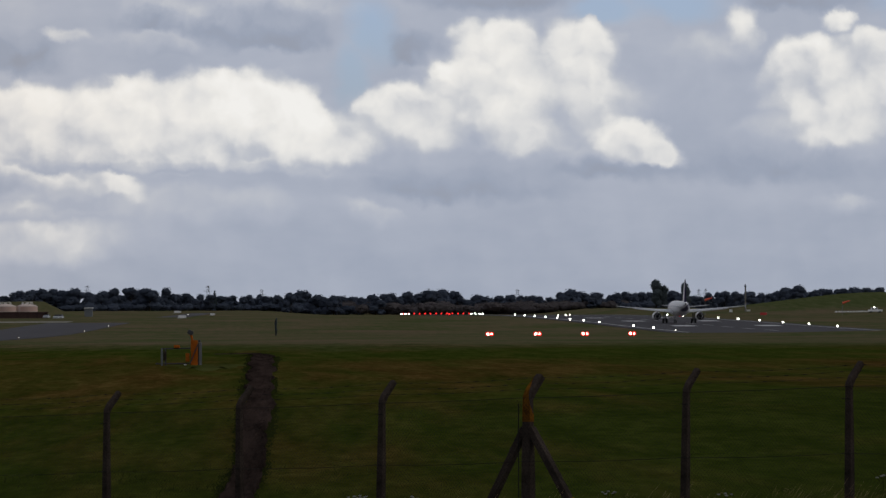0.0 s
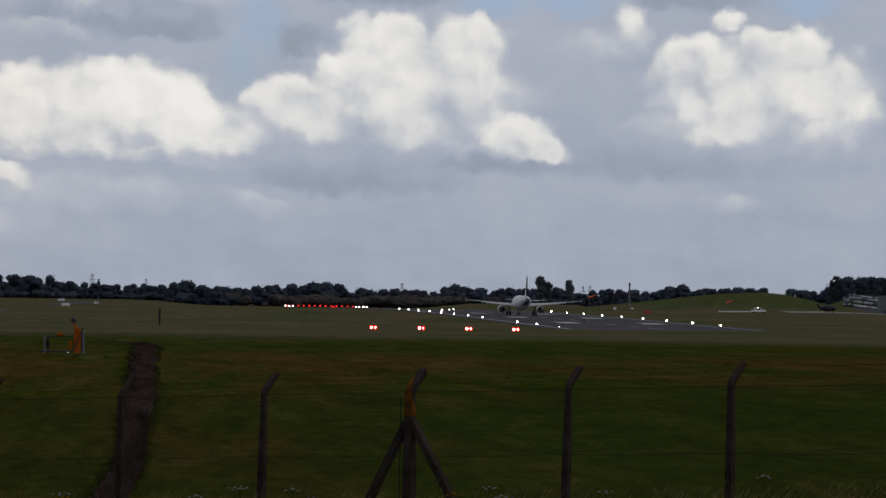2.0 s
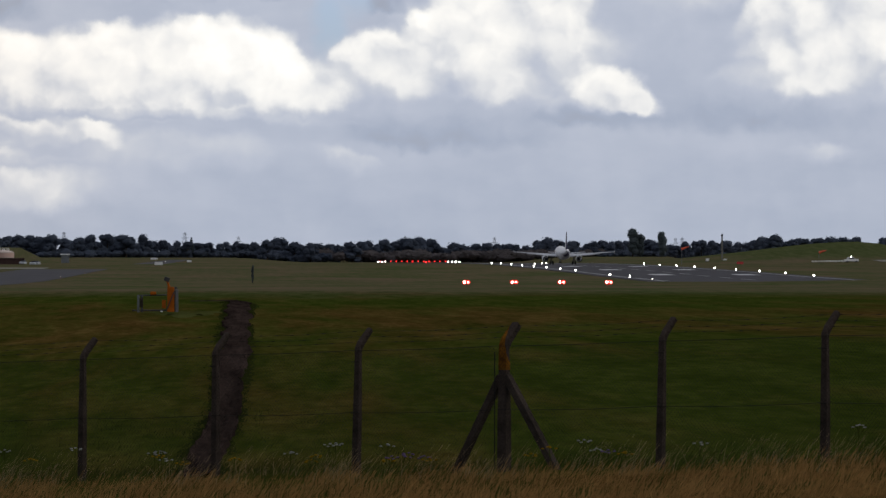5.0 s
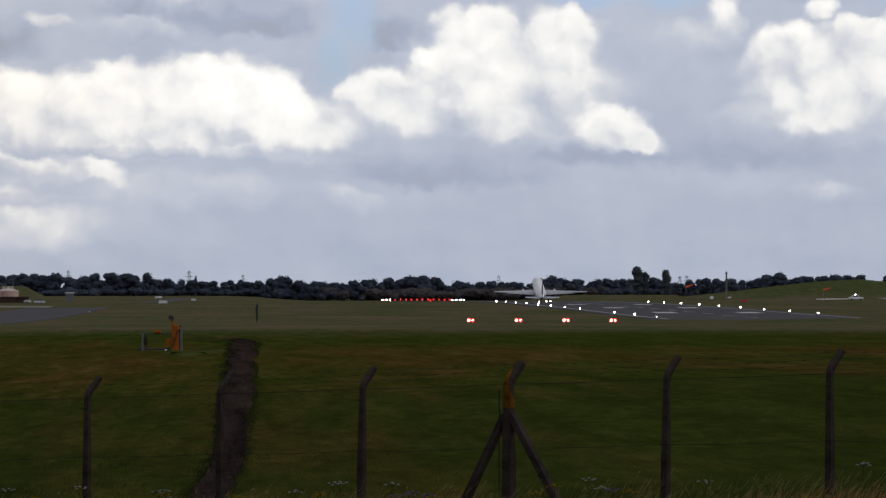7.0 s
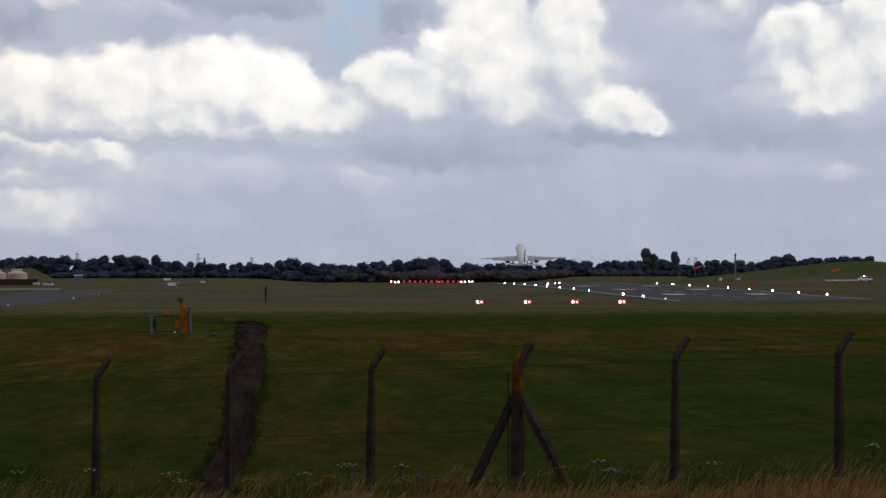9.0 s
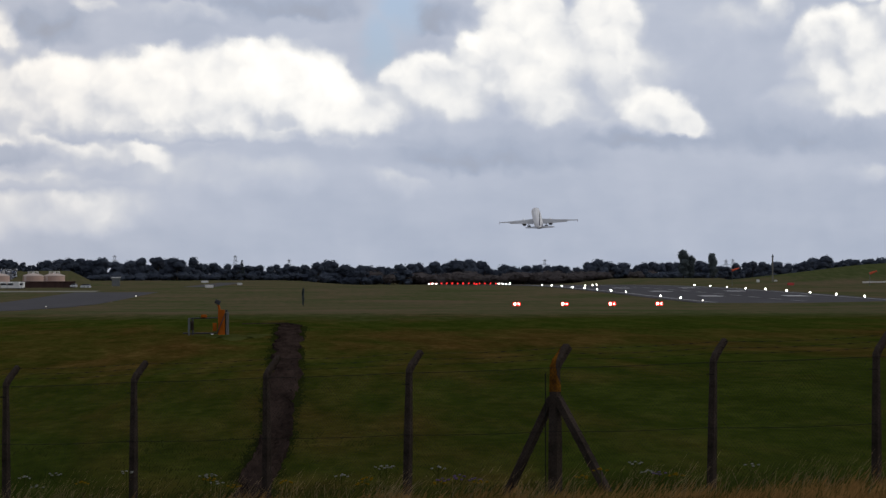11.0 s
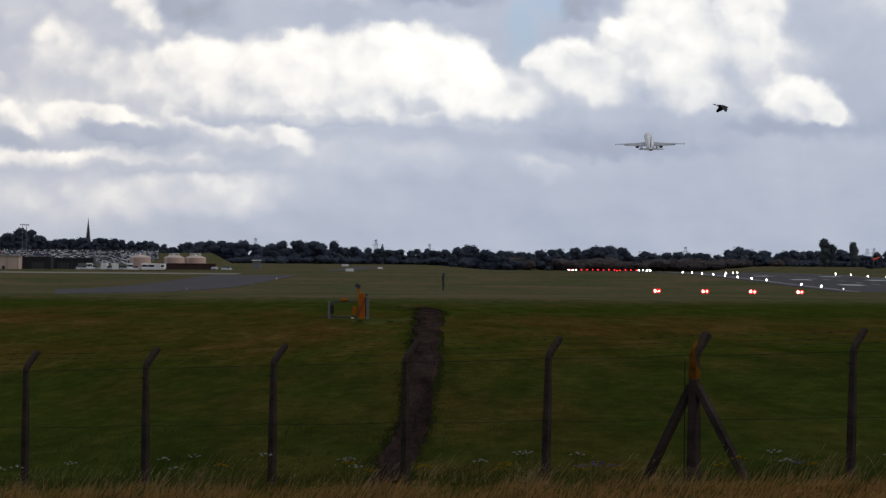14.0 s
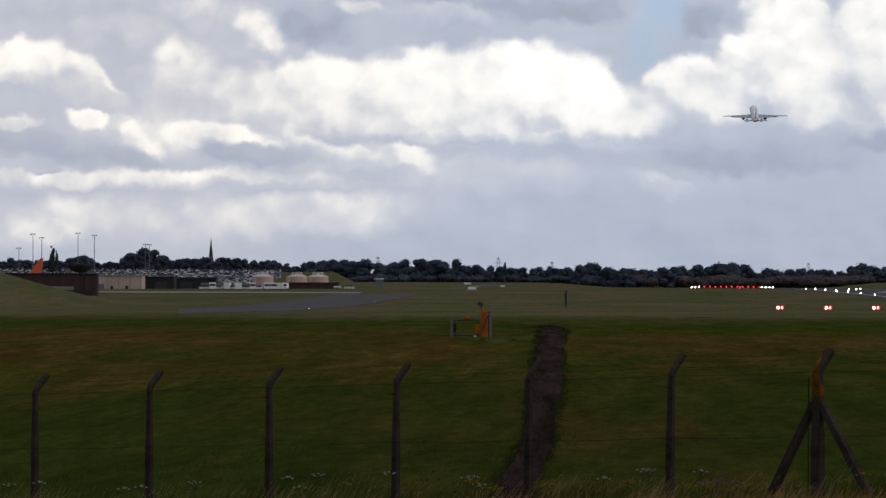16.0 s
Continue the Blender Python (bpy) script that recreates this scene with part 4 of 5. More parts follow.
def runway_lights():
    lights = {}

    def put(kind, x, y, up=0.08):
        name, label, mate, group, r = kind
        m = pose(x, y, land(x, y) + up)
        if name + group not in lights:
            lights[name + group] = light_unit(*kind)
            lights[name + group].matrix_basis = m
        else:
            copy_thing(lights[name + group], m)

    edge = ("runway_edge_light", "white lit runway edge light beside the asphalt", LAMPW, "runway edge lights", 0.22)
    dim = ("runway_edge_light", "faint pale runway edge light", LAMPY, "dim edge lights", 0.26)
    for k in range(12):
        if k not in (0, 4 - 1):
            put(edge, RL - 0.3, 1066 + 58.6 * k)
    put(("runway_edge_light", "small dim runway edge light", LAMPY, "low edge lights", 0.12), RL - 0.3, 1066)
    put(dim, RL + 14, 1660), put(dim, RL + 18, 1700), put(dim, RL + 9, 1620)
    for k in range(9):
        put(edge, RR + 0.3, 1160 + 59.2 * k)
    # far globes are larger than real lamps, to stand for their bloom
    red = ("runway_end_light", "red lit runway end light", LAMPR, "runway end lights", 0.42)
    white = ("far_white_light", "white lit light at the runway's far end", LAMPW, "far white lights", 0.36)
    for k in range(13):
        px = 680 + 9.7 * k
        x, y, z = place(px, 2790)
        put(red, x, y, 0.35)
    for px in (677, 684, 690, 801, 808, 815, 821):
        x, y, z = place(px, 2770)
        put(white, x, y, 0.2)
    x, y, z = place(762, 2500)
    put(red, x, y, 0.1)
    taxi = ("taxiway_light", "small pale taxiway edge light", LAMPY, "taxiway lights", 0.05)
    for y in (860, 1100, 1230):
        put(taxi, tx(y) + 11.6, y)
    for px, d in ((300, 1900), (345, 2000)):
        x, y, z = place(px, d)
        put(taxi, x, y, 0.3)


runway_lights()


def signs():
    for px, d, w, h, mt, lab in ((289, 1560, 2.6, 0.9, WHITE, "white airfield sign board on short legs"), (343, 1900, 1.8, 0.7, WHITE, "small white airfield sign board"),
                                 (281, 2250, 3.2, 0.9, WHITE, "white board beside the far taxiway"), (1320, 1640, 2.2, 0.8, RED, "red airfield sign board on short legs"),
                                 (1262, 1830, 1.2, 1.0, WHITE, "white marker board in front of trees")):
        x, y, z = place(px, d)
        t = thing("airfield_sign", lab, "sign", pose(x, y, z))
        part("board", box(w, 0.2, h, pose(0, 0, 0.35), 0.03), mt, t)
        for s in (-1, 1):
            part("leg", rod((s * w * 0.35, 0, -0.2), (s * w * 0.35, 0, 0.4), 0.05), GALV, t)


signs()


def windsock(px, top, d):
    x, y, z = place(px, d)
    h = height_to(px, top, d)
    t = thing("windsock", "orange windsock blown out on a pole", "windsock", pose(x, y, z))
    part("pole", cone(0.09, 0.06, h + 0.3, pose(-1.2, 0, -0.1), 10), GALV, t)
    for k in range(4):
        a = -1.2 + k * 0.62
        m = pose(a, 0, h - 0.55 + k * 0.26 * (1 - 0.06 * k), 0, 66, 0)
        part("fabric_band", cone(0.42 - 0.06 * k, 0.37 - 0.06 * k, 0.70, m, 16), SOCK, t, "faded orange fabric ring" if k % 2 else "")


windsock(1222, 506, 1700)
windsock(1467, 512, 1690)


def mast():
    d = 1850
    x, y, z = place(1288, d)
    h = height_to(1288, 480, d)
    t = thing("signal_mast", "pale concrete signal mast on the grass", "mast", pose(x, y, z))
    part("shaft", box(0.55, 0.55, h - 0.9, pose(0, 0, -0.2), 0.05), SLAB, t)
    part("head", box(0.75, 0.75, 0.6, pose(0, 0, h - 1.1), 0.06), DARK, t)
    part("aerial", rod((0, 0, h - 0.5), (0, 0, h), 0.12), STEEL, t)
    part("hut", box(1.2, 1.0, 0.7, pose(1.1, -0.6, -0.1), 0.06), WHITE, t)


mast()


HEAP = {}


def heap(key, mesh, m, slot):
    """Adds a copy of a mesh, at pose m, to a joined mass of far things."""
    n = len(mesh.vertices)
    co = np.empty(n * 3)
    mesh.vertices.foreach_get("co", co)
    mm = np.array(m)
    co = co.reshape(n, 3) @ mm[:3, :3].T + mm[:3, 3]
    hv = HEAP.setdefault(key, ([], [], [], [0]))
    hv[0].append(co)
    hv[1].extend(tuple(v + hv[3][0] for v in p.vertices) for p in mesh.polygons)
    hv[2].extend([slot] * len(mesh.polygons))
    hv[3][0] += n


def pour(key, name, mates, label, category):
    vs, fs, slots, _ = HEAP[key]
    me = bpy.data.meshes.new(name)
    me.from_pydata(np.concatenate(vs).tolist(), [], fs)
    for m in mates:
        me.materials.append(m)
    me.polygons.foreach_set("material_index", slots)
    tagged(new(name, me), label, category, kind="stuff")


# ---- vehicles ----
def car_mesh(L, W, H, van=False):
    b = bmesh.new()
    prof = [(-L / 2, 0.25), (-L / 2, 0.8), (-L * 0.28, 0.95), (L / 2 - 0.1, 0.85), (L / 2, 0.3)] if not van else [(-L / 2, 0.3), (-L / 2, 1.0), (-L * 0.36, 1.1), (-L * 0.3, H), (L / 2, H), (L / 2, 0.3)]
    plank([(x, -W / 2, z) for x, z in prof], [(x, W / 2, z) for x, z in prof], b)
    bmesh.ops.bevel(b, geom=b.edges[:], offset=0.05, segments=1, affect="EDGES")
    return b


def as_mesh(name, bm, mate):
    me = bpy.data.meshes.new(name)
    bm.to_mesh(me), bm.free()
    me.materials.append(mate)
    return me


CAR_BODY = [as_mesh("body", car_mesh(4.3, 1.75, 1.45), c) for c in CARS]
CAR_TOP = [as_mesh("roof", plank([(-1.0, -0.72, 0.9), (1.9, -0.72, 0.86), (1.35, -0.6, 1.45), (-0.35, -0.6, 1.45)],
                                 [(-1.0, 0.72, 0.9), (1.9, 0.72, 0.86), (1.35, 0.6, 1.45), (-0.35, 0.6, 1.45)]), GLASS)]
WHEEL = as_mesh("wheel", cone(0.32, 0.32, 0.2, pose(0, 0.1, 0.32, 90, 0, 0), 10), RUBBER)
VAN_BODY = as_mesh("body", car_mesh(5.2, 1.95, 2.3, True), WHITE)
VAN_GLASS = as_mesh("windscreen", plank([(-1.98, -0.9, 1.2), (-1.2, -0.985, 1.2), (-1.2, -0.985, 1.9), (-1.72, -0.9, 1.9)],
                                        [(-1.98, 0.9, 1.2), (-1.2, 0.985, 1.2), (-1.2, 0.985, 1.9), (-1.72, 0.9, 1.9)]), GLASS)
CAR_NAMES = ["silver", "grey", "black", "dark blue", "dark red", "pale grey"]


def car(m, k, group, where):
    t = thing("parked_car", CAR_NAMES[k] + " car parked " + where, "car", m, group)
    share("body", CAR_BODY[k], t)
    share("cabin", CAR_TOP[0], t)
    return t


def van(m, group, where, wheels=True):
    t = thing("parked_van", "white van parked " + where, "van", m, group)
    share("body", VAN_BODY, t)
    share("windows", VAN_GLASS, t)
    for a in (-1.6, 1.6):
        for s in (-1.0, 0.85):
            share("wheel", WHEEL, t, pose(a, s, 0))


def car_park():
    rng = random.Random(21)
    for r in range(17):
        d = 2260 + r * 21
        px = -560 + rng.uniform(0, 12)
        while px < -52:
            x, y, z = place(px, d)
            px += rng.uniform(11.5, 15) if rng.random() < 0.9 else rng.uniform(28, 60)
            m = pose(x, y + rng.uniform(-2, 2), z, 0, 0, rng.choice((90, 90, 90, 270, 0)) + rng.uniform(-4, 4))
            k = rng.choices(range(6), (4, 4, 5, 2, 1, 4))[0]
            if r < 7:
                car(m, k, "cars in the far car park", "on the far car park")
            else:
                heap("cars", CAR_BODY[k], m, k), heap("cars", CAR_TOP[0], m, 6)
    pour("cars", "rows_of_cars", (*CARS, GLASS), "rows of parked cars high on the car park", "cars")
    for k in range(24):
        px = -190 + k * 6.4 + rng.uniform(-1, 1)
        if k in (6, 17):
            continue
        x, y, z = place(px, 1560)
        (van if rng.random() < 0.55 else lambda m, g, w: car(m, rng.choice((0, 5)), g, w))(pose(x, y, z + 0.05, 0, 0, rng.choice((90, 270)) + rng.uniform(-10, 10)), "vans by the apron", "by the apron")
    for px, d in ((50, 1640), (68, 1600), (74, 1602)):
        x, y, z = place(px, d)
        car(pose(x, y, z, 0, 0, 82), 5, "cars by the tanks", "beside the tank wall")
    for r in range(4):
        for k in range(9):
            px = 1676 + k * 8 + rng.uniform(-2, 2)
            x, y, z = place(px, 1842 + r * 17)
            car(pose(x, y, z, 0, 0, 90 + rng.uniform(-9, 9)), rng.choice((0, 0, 5, 1, 2)), "cars by the white building", "before dark conifers")


car_park()


def pickup():
    x, y, z = place(1519, 1735)
    t = thing("pickup_truck", "white airfield pickup truck with a beacon", "truck", pose(x, y, z, 0, 0, 6))
    part("chassis", box(5.0, 1.8, 0.75, pose(0, 0, 0.4), 0.08), WHITE, t)
    cab = part("cab", box(2.2, 1.7, 0.75, pose(-0.3, 0, 1.1), 0.18), WHITE, t)
    part("windows", box(1.9, 1.74, 0.42, pose(-0.3, 0, 1.25), 0.04), GLASS, cab)
    part("beacon", ball(0.22, pose(-0.3, -0.3, 2.0)), LAMPW, cab, "lit white beacon")
    for a in (-1.6, 1.6):
        for s in (-0.9, 0.75):
            share("wheel", WHEEL, t, pose(a, s, 0))
    for k in range(12):
        px = 1450 + k * 5.2
        x, y, z = place(px, 1760)
        tagged(obj("marker_block", box(0.8, 0.4, 0.5, pose(x, y, z - 0.05), 0.05), WHITE), "small white marker block in the grass", "marker", "row of white markers")


pickup()


def training_rig():
    x, y, z = place(1640, 1745)
    t = thing("fire_training_rig", "dark rusty mock aircraft on legs", "training rig", pose(x, y, z, 0, 0, 4))
    part("barrel", lathe([(-3.2, 0.25, 0.1), (-2.6, 0.7, 0.0), (-0.5, 1.1, 0), (2.2, 1.05, 0), (3.0, 0.5, -0.1)], 14), DARK, t).matrix_basis = pose(0.6, 0, 1.9, 0, 0, -90)
    part("tail", plank([(-2.9, -0.1, 1.9), (-1.9, -0.1, 2.2), (-3.0, -0.1, 3.3), (-3.5, -0.1, 3.3)], [(-2.9, 0.1, 1.9), (-1.9, 0.1, 2.2), (-3.0, 0.1, 3.3), (-3.5, 0.1, 3.3)]), DARK, t)
    part("wing", box(1.4, 7.0, 0.18, pose(0.7, 0, 1.5), 0.03), STEEL, t)
    for a, c in ((-0.2, RED), (1.2, RED), (2.4, STEEL)):
        part("leg", rod((a, 0, -0.1), (a, 0, 1.3), 0.16), c, t)


training_rig()


# ---- tanks, sheds and the buildings at the airfield's edge ----
def tank(px, d, r, h):
    x, y, z = place(px, d)
    t = thing("storage_tank", "pale pink domed fuel storage tank", "tank", pose(x, y, z), "fuel tanks")
    shell = part("shell", cone(r, r, h, pose(0, 0, -0.1), 40), TANK, t)
    part("roof", lathe([(0, r * 1.01, 0), (0.25, r * 0.97, 0), (0.75, r * 0.66, 0), (1.0, r * 0.3, 0), (1.08, 0.05, 0)], 40), TANKW, t).matrix_basis = pose(0, 0, h - 0.1, 90, 0, 0)
    part("vent", cone(0.25, 0.25, 0.5, pose(0, 0, h + 0.9), 10), WHITE, t)
    b = bmesh.new()
    for k in range(14):
        a = k / 14 * math.tau
        p, q = Vector((math.cos(a) * r * 0.5, math.sin(a) * r * 0.5, h + 0.7)), Vector((math.cos(a + 0.449) * r * 0.5, math.sin(a + 0.449) * r * 0.5, h + 0.7))
        rod(p, p + Vector((0, 0, 0.9)), 0.05, b, 5)
        rod(p + Vector((0, 0, 0.9)), q + Vector((0, 0, 0.9)), 0.05, b, 5)
    part("guard_rail", b, WHITE, t)
    part("stair", box(0.7, 0.3, h, pose(-r * 0.7, -r * 0.78, 0), 0.02), TANKW, shell)
    part("band", cone(r * 1.004, r * 1.004, 0.12, pose(0, 0, h * 0.55), 40), TANKW, shell)


for px, d in ((-81.5, 1780), (-21.5, 1800), (16, 1805)):
    tank(px, d, 3.85, 4.1)


def slab_house(name, label, x0, x1, d, depth, top, mates, roof, doors=()):
    """A long low building from bearing x0 to x1 at distance d."""
    a, b = place(x0, d), place(x1, d)
    w = b[0] - a[0]
    z = min(a[2], b[2])
    h = EYE + (505 - top) * d / LENS - z
    t = thing(name, label, "building", pose((a[0] + b[0]) / 2, d + depth / 2, z))
    wall = part("wall", box(w, depth, h + 0.5, pose(0, 0, -0.5), 0.05), mates, t)
    part("roof", box(w + 0.6, depth + 0.6, 0.35, pose(0, 0, h - 0.1), 0.06), roof, t)
    n = max(2, int(w / 3.2))
    for k in range(n + 1 if w > 4 else 0):
        part("pilaster", box(0.16, 0.12, h - 0.2, pose(-w / 2 + w * k / n, -depth / 2 - 0.05, 0), 0.02), roof, wall)
    for u, dw, dh, zz, mt in doors:
        part("door", box(dw, 0.12, dh, pose(u * w, -depth / 2 - 0.08, zz), 0.02), mt, wall)
    return t


slab_house("terminal_shed", "long dark brown clad airport building", -620, -376, 1290, 5, 511.8, BRICK, DARK, ((0.22, 8.0, 0.9, 1.5, SLAB), (0.34, 3.2, 1.2, 0.2, DARK), (0.1, 5.0, 1.3, 0, DARK), (0.44, 2.5, 1.4, 0, DARK)))
slab_house("cargo_shed", "low cream rendered airport shed", -378, -297.5, 1600, 16, 514.5, CREAM, SLAB, ((-0.15, 0.9, 1.0, 0.0, DARK), (0.18, 0.9, 1.0, 0.0, DARK), (-0.4, 2.5, 1.6, 0.0, GALV)))
slab_house("low_shed", "low dark shed by the apron", -296, -240, 1620, 14, 517, DARK, DARK, ((0.1, 4.0, 2.2, 0.0, STEEL),))
slab_house("low_shed", "low dark blue-grey shed before the car park", -240, -165, 1640, 12, 518, DARK, STEEL, ((-0.2, 4.0, 2.2, 0.0, STEEL), (0.25, 3.0, 2.0, 0.0, GALV)))
slab_house("bund_wall", "low dark brick wall round the tanks", -42, 52, 1660, 1.0, 526.5, BRICK, BRICK)
slab_house("white_shed", "pale grey flat-roofed shed before conifers", 1738, 1800, 1812, 8, 499, GALV, SLAB, ((-0.3, 2.5, 1.6, 0.0, STEEL),))
slab_house("field_hut", "small grey field hut with a sloping roof", 117, 131, 1900, 3, 519, GALV, WHITE)


def bowl_roof():
    x, y, z = place(-405, 1420)
    t = thing("domed_stand", "dark bowl-shaped roof structure behind the shed", "structure", pose(x, y, z))
    h = height_to(-405, 494, 1420)
    part("bowl", lathe([(0, 1.6, 0), (1.2, 3.4, 0), (2.3, 4.2, 0), (2.5, 4.1, 0)], 24), DARK, t).matrix_basis = pose(0, 0, h - 2.5, 90, 0, 0) 
    part("column", cone(0.8, 0.8, h - 2.2, pose(0, 0, -0.2), 12), DARK, t)


bowl_roof()


def tail_fin():
    d = 1400
    x, y, z = place(-482, d)
    t = thing("parked_airliner", "parked airliner with an orange tail fin", "aircraft", pose(x, y, z))
    h = height_to(-474, 484, d)
    part("tail_fin", plank([(-2.9, -0.2, h - 5.0), (1.0, -0.2, h - 5.0), (1.75, -0.1, h), (0.8, -0.1, h)], [(-2.9, 0.2, h - 5.0), (1.0, 0.2, h - 5.0), (1.75, 0.1, h), (0.8, 0.1, h)]), SOCK, t, "bright orange tail fin")
    part("fuselage", lathe([(-20, 0.6, 0), (-17, 1.7, 0), (-8, 1.9, 0), (-1, 1.6, 0.2), (2.5, 0.5, 0.7)], 16), WHITE, t).matrix_basis = pose(0, 0, h - 6.4, 0, 0, -90)
    part("gear", box(3, 2.0, max(1.0, h - 7.5), pose(-9, 0, -0.1), 0.2), STEEL, t)


tail_fin()


def lamp_mast(px, top, d):
    x, y, z = place(px, d)
    h = height_to(px, top, d)
    t = thing("lamp_mast", "tall grey floodlight mast", "street lamp", pose(x, y, z), "floodlight masts")
    part("pole", cone(0.20, 0.11, h, pose(0, 0, -0.3), 10), GALV, t)
    hf = part("head_frame", box(1.9, 0.4, 0.22, pose(0, 0, h - 0.3), 0.05), GALV, t)
    for s in (-0.8, 0.8):
        part("floodlight", box(0.5, 0.4, 0.25, pose(s, -0.2, h - 0.5, 25, 0, 0), 0.05), STEEL, hf)


for a in ((-515, 465, 2100), (-490, 440, 2000), (-474.4, 446.5, 2050), (-410, 438, 2000), (-381, 442, 2050), (-290.4, 457.7, 2100), (-283.4, 458.3, 2110)):
    lamp_mast(*a)


def spire():
    d = 2850
    x, y, z = place(-174, d)
    h = height_to(-174, 447, d)
    t = thing("church_spire", "dark slender church spire behind trees", "church", pose(x, y, z))
    part("tower", box(3.2, 3.2, h - 12.5, pose(0, 0, -0.5), 0.2), STONE, t)
    part("steeple", cone(1.45, 0.1, 12.6, pose(0, 0, h - 13.1), 8), STONE, t)
    part("finial", rod((0, 0, h - 0.6), (0, 0, h + 0.4), 0.1), STEEL, t)


spire()


def pylon(px, top, d):
    x, y, z = place(px, d)
    h = height_to(px, top, d)
    t = thing("electricity_pylon", "far lattice electricity pylon above trees", "pylon", pose(x, y, z, 0, 0, 20), "far pylons")
    b = bmesh.new()
    for sx in (-1, 1):
        for sy in (-1, 1):
            rod((sx * 2.2, sy * 2.2, -0.3), (sx * 0.35, sy * 0.35, h), 0.09, b, 5)
    part("tower", b, GALV, t)
    for k, (zz, w) in enumerate(((h - 1.0, 2.2), (h - 3.6, 3.4), (h - 6.2, 2.6))):
        part("cross_arm", box(1.6 * w, 0.2, 0.18, pose(0, 0, zz), 0.02), GALV, t)
    b = bmesh.new()
    for k in range(7):
        z0, z1 = h * k / 7, h * (k + 1) / 7
        w0, w1 = 2.2 - 1.8 * k / 7, 2.2 - 1.8 * (k + 1) / 7
        for s in (-1, 1):
            rod((-s * w0, -w0, z0), (s * w1, -w1, z1), 0.06, b, 4)
    part("lattice", b, GALV, t)


for a in ((335, 480, 3200), (122, 479, 3300), (883, 488, 3400), (430, 487, 3500), (1205, 489, 3400), (1217, 488, 3400), (725, 486, 3500)):
    pylon(*a)


# ---- trees ----
def tree_mesh(seed, kind):
    """Trunk with limbs and a crown of leaf clumps, 1 m tall in all, about 1 m wide for a round crown."""
    rng = random.Random(seed)
    tb = bmesh.new()
    cone(0.028, 0.014, 0.6, pose(0, 0, -0.03), 7, tb)
    lobes = []
    if kind == "round":
        for k in range(20):
            a = rng.uniform(0, math.tau)
            zc = rng.uniform(0.05, 0.86)
            r = rng.uniform(0.05, 0.40) * (1.15 - 0.75 * zc)
            s = rng.uniform(0.09, 0.20) * (1.0 - 0.35 * abs(zc - 0.5))
            lobes.append((Vector((math.cos(a) * r, math.sin(a) * r, min(zc, 0.98 - s))), s))
        lobes.append((Vector((rng.uniform(-0.1, 0.1), 0, 0.78)), 0.2))
    elif kind == "bush":
        for k in range(6):
            a = rng.uniform(0, math.tau)
            lobes.append((Vector((math.cos(a) * 0.3, math.sin(a) * 0.3, rng.uniform(0.25, 0.6))), rng.uniform(0.24, 0.38)))
    elif kind == "poplar":
        for k in range(9):
            zc = 0.2 + 0.72 * k / 8
            lobes.append((Vector((rng.gauss(0, 0.05), rng.gauss(0, 0.05), zc)), 0.17 * (1.15 - 0.6 * abs(zc - 0.55)) * rng.uniform(0.8, 1.1)))
    else:
        for k in range(9):
            zc = 0.1 + 0.82 * k / 8
            lobes.append((Vector((rng.gauss(0, 0.02), rng.gauss(0, 0.02), zc)), 0.19 * (1.05 - zc) + 0.025))
    for c, s in lobes[:6]:
        rod((0, 0, c.z * 0.5), c, 0.009, tb, 5)
    cb = bmesh.new()
    for c, s in lobes:
        r = bmesh.ops.create_icosphere(cb, subdivisions=2, radius=s * 0.86, matrix=Matrix.Translation(c))
        for v in r["verts"]:
            v.co += (v.co - c) * (noise.noise(v.co * 12 + Vector((seed, 0, 0))) * 0.45)
        for _ in range(48):
            n = Vector((rng.gauss(0, 1), rng.gauss(0, 1), rng.gauss(0.2, 1))).normalized()
            q = c + n * s * rng.uniform(0.78, 1.16)
            u = n.orthogonal().normalized() * s * rng.uniform(0.10, 0.24)
            w = n.cross(u).normalized() * s * rng.uniform(0.10, 0.24) + n * s * rng.uniform(-0.1, 0.15)
            cb.faces.new([cb.verts.new(v) for v in (q - u, q + w, q + u, q - w * 0.8)])
    return as_mesh("trunk", tb, BARK), as_mesh("crown", cb, {"round": HAZE_LEAF, "bush": HAZE_LEAF, "poplar": LEAF2, "conifer": NEEDLE}[kind])


TREES = {k: [tree_mesh(i * 7 + j, k) for i in range(n)] for j, (k, n) in enumerate((("round", 7), ("poplar", 3), ("conifer", 3), ("bush", 5)))}
WEST_TOPS = [(-640, 488), (-560, 489), (-530, 484), (-500, 487), (-470, 489), (-440, 487), (-420, 482), (-398, 477), (-375, 489), (-340, 490), (-318, 474), (-300, 466), (-285, 467), (-265, 472), (-245, 484), (-210, 480), (-174, 482), (-140, 480), (-100, 484), (-60, 487), (-26, 497), (-5, 489), (36, 483), (70, 484)]
MIDDLE_TOPS = [(105, 484), (130, 489), (180, 483), (220, 480), (260, 482), (285, 486), (302, 494), (335, 497), (380, 496), (420, 497), (470, 495), (507, 487), (530, 494), (570, 498), (600, 500), (640, 492), (700, 493), (750, 487), (775, 489), (785, 499), (830, 496), (880, 500)]
EAST_TOPS = [(945, 500), (960, 491), (995, 488), (1020, 495), (1045, 498), (1070, 490), (1100, 493), (1125, 496), (1160, 492), (1200, 499), (1240, 494), (1290, 489), (1320, 496), (1385, 482), (1410, 488), (1450, 488), (1495, 483), (1535, 488), (1550, 498), (1586, 486), (1620, 493), (1640, 486), (1655, 470), (1800, 466)]
_sx, _sy = [a for a, _ in WEST_TOPS + MIDDLE_TOPS + EAST_TOPS], [b for _, b in WEST_TOPS + MIDDLE_TOPS + EAST_TOPS]


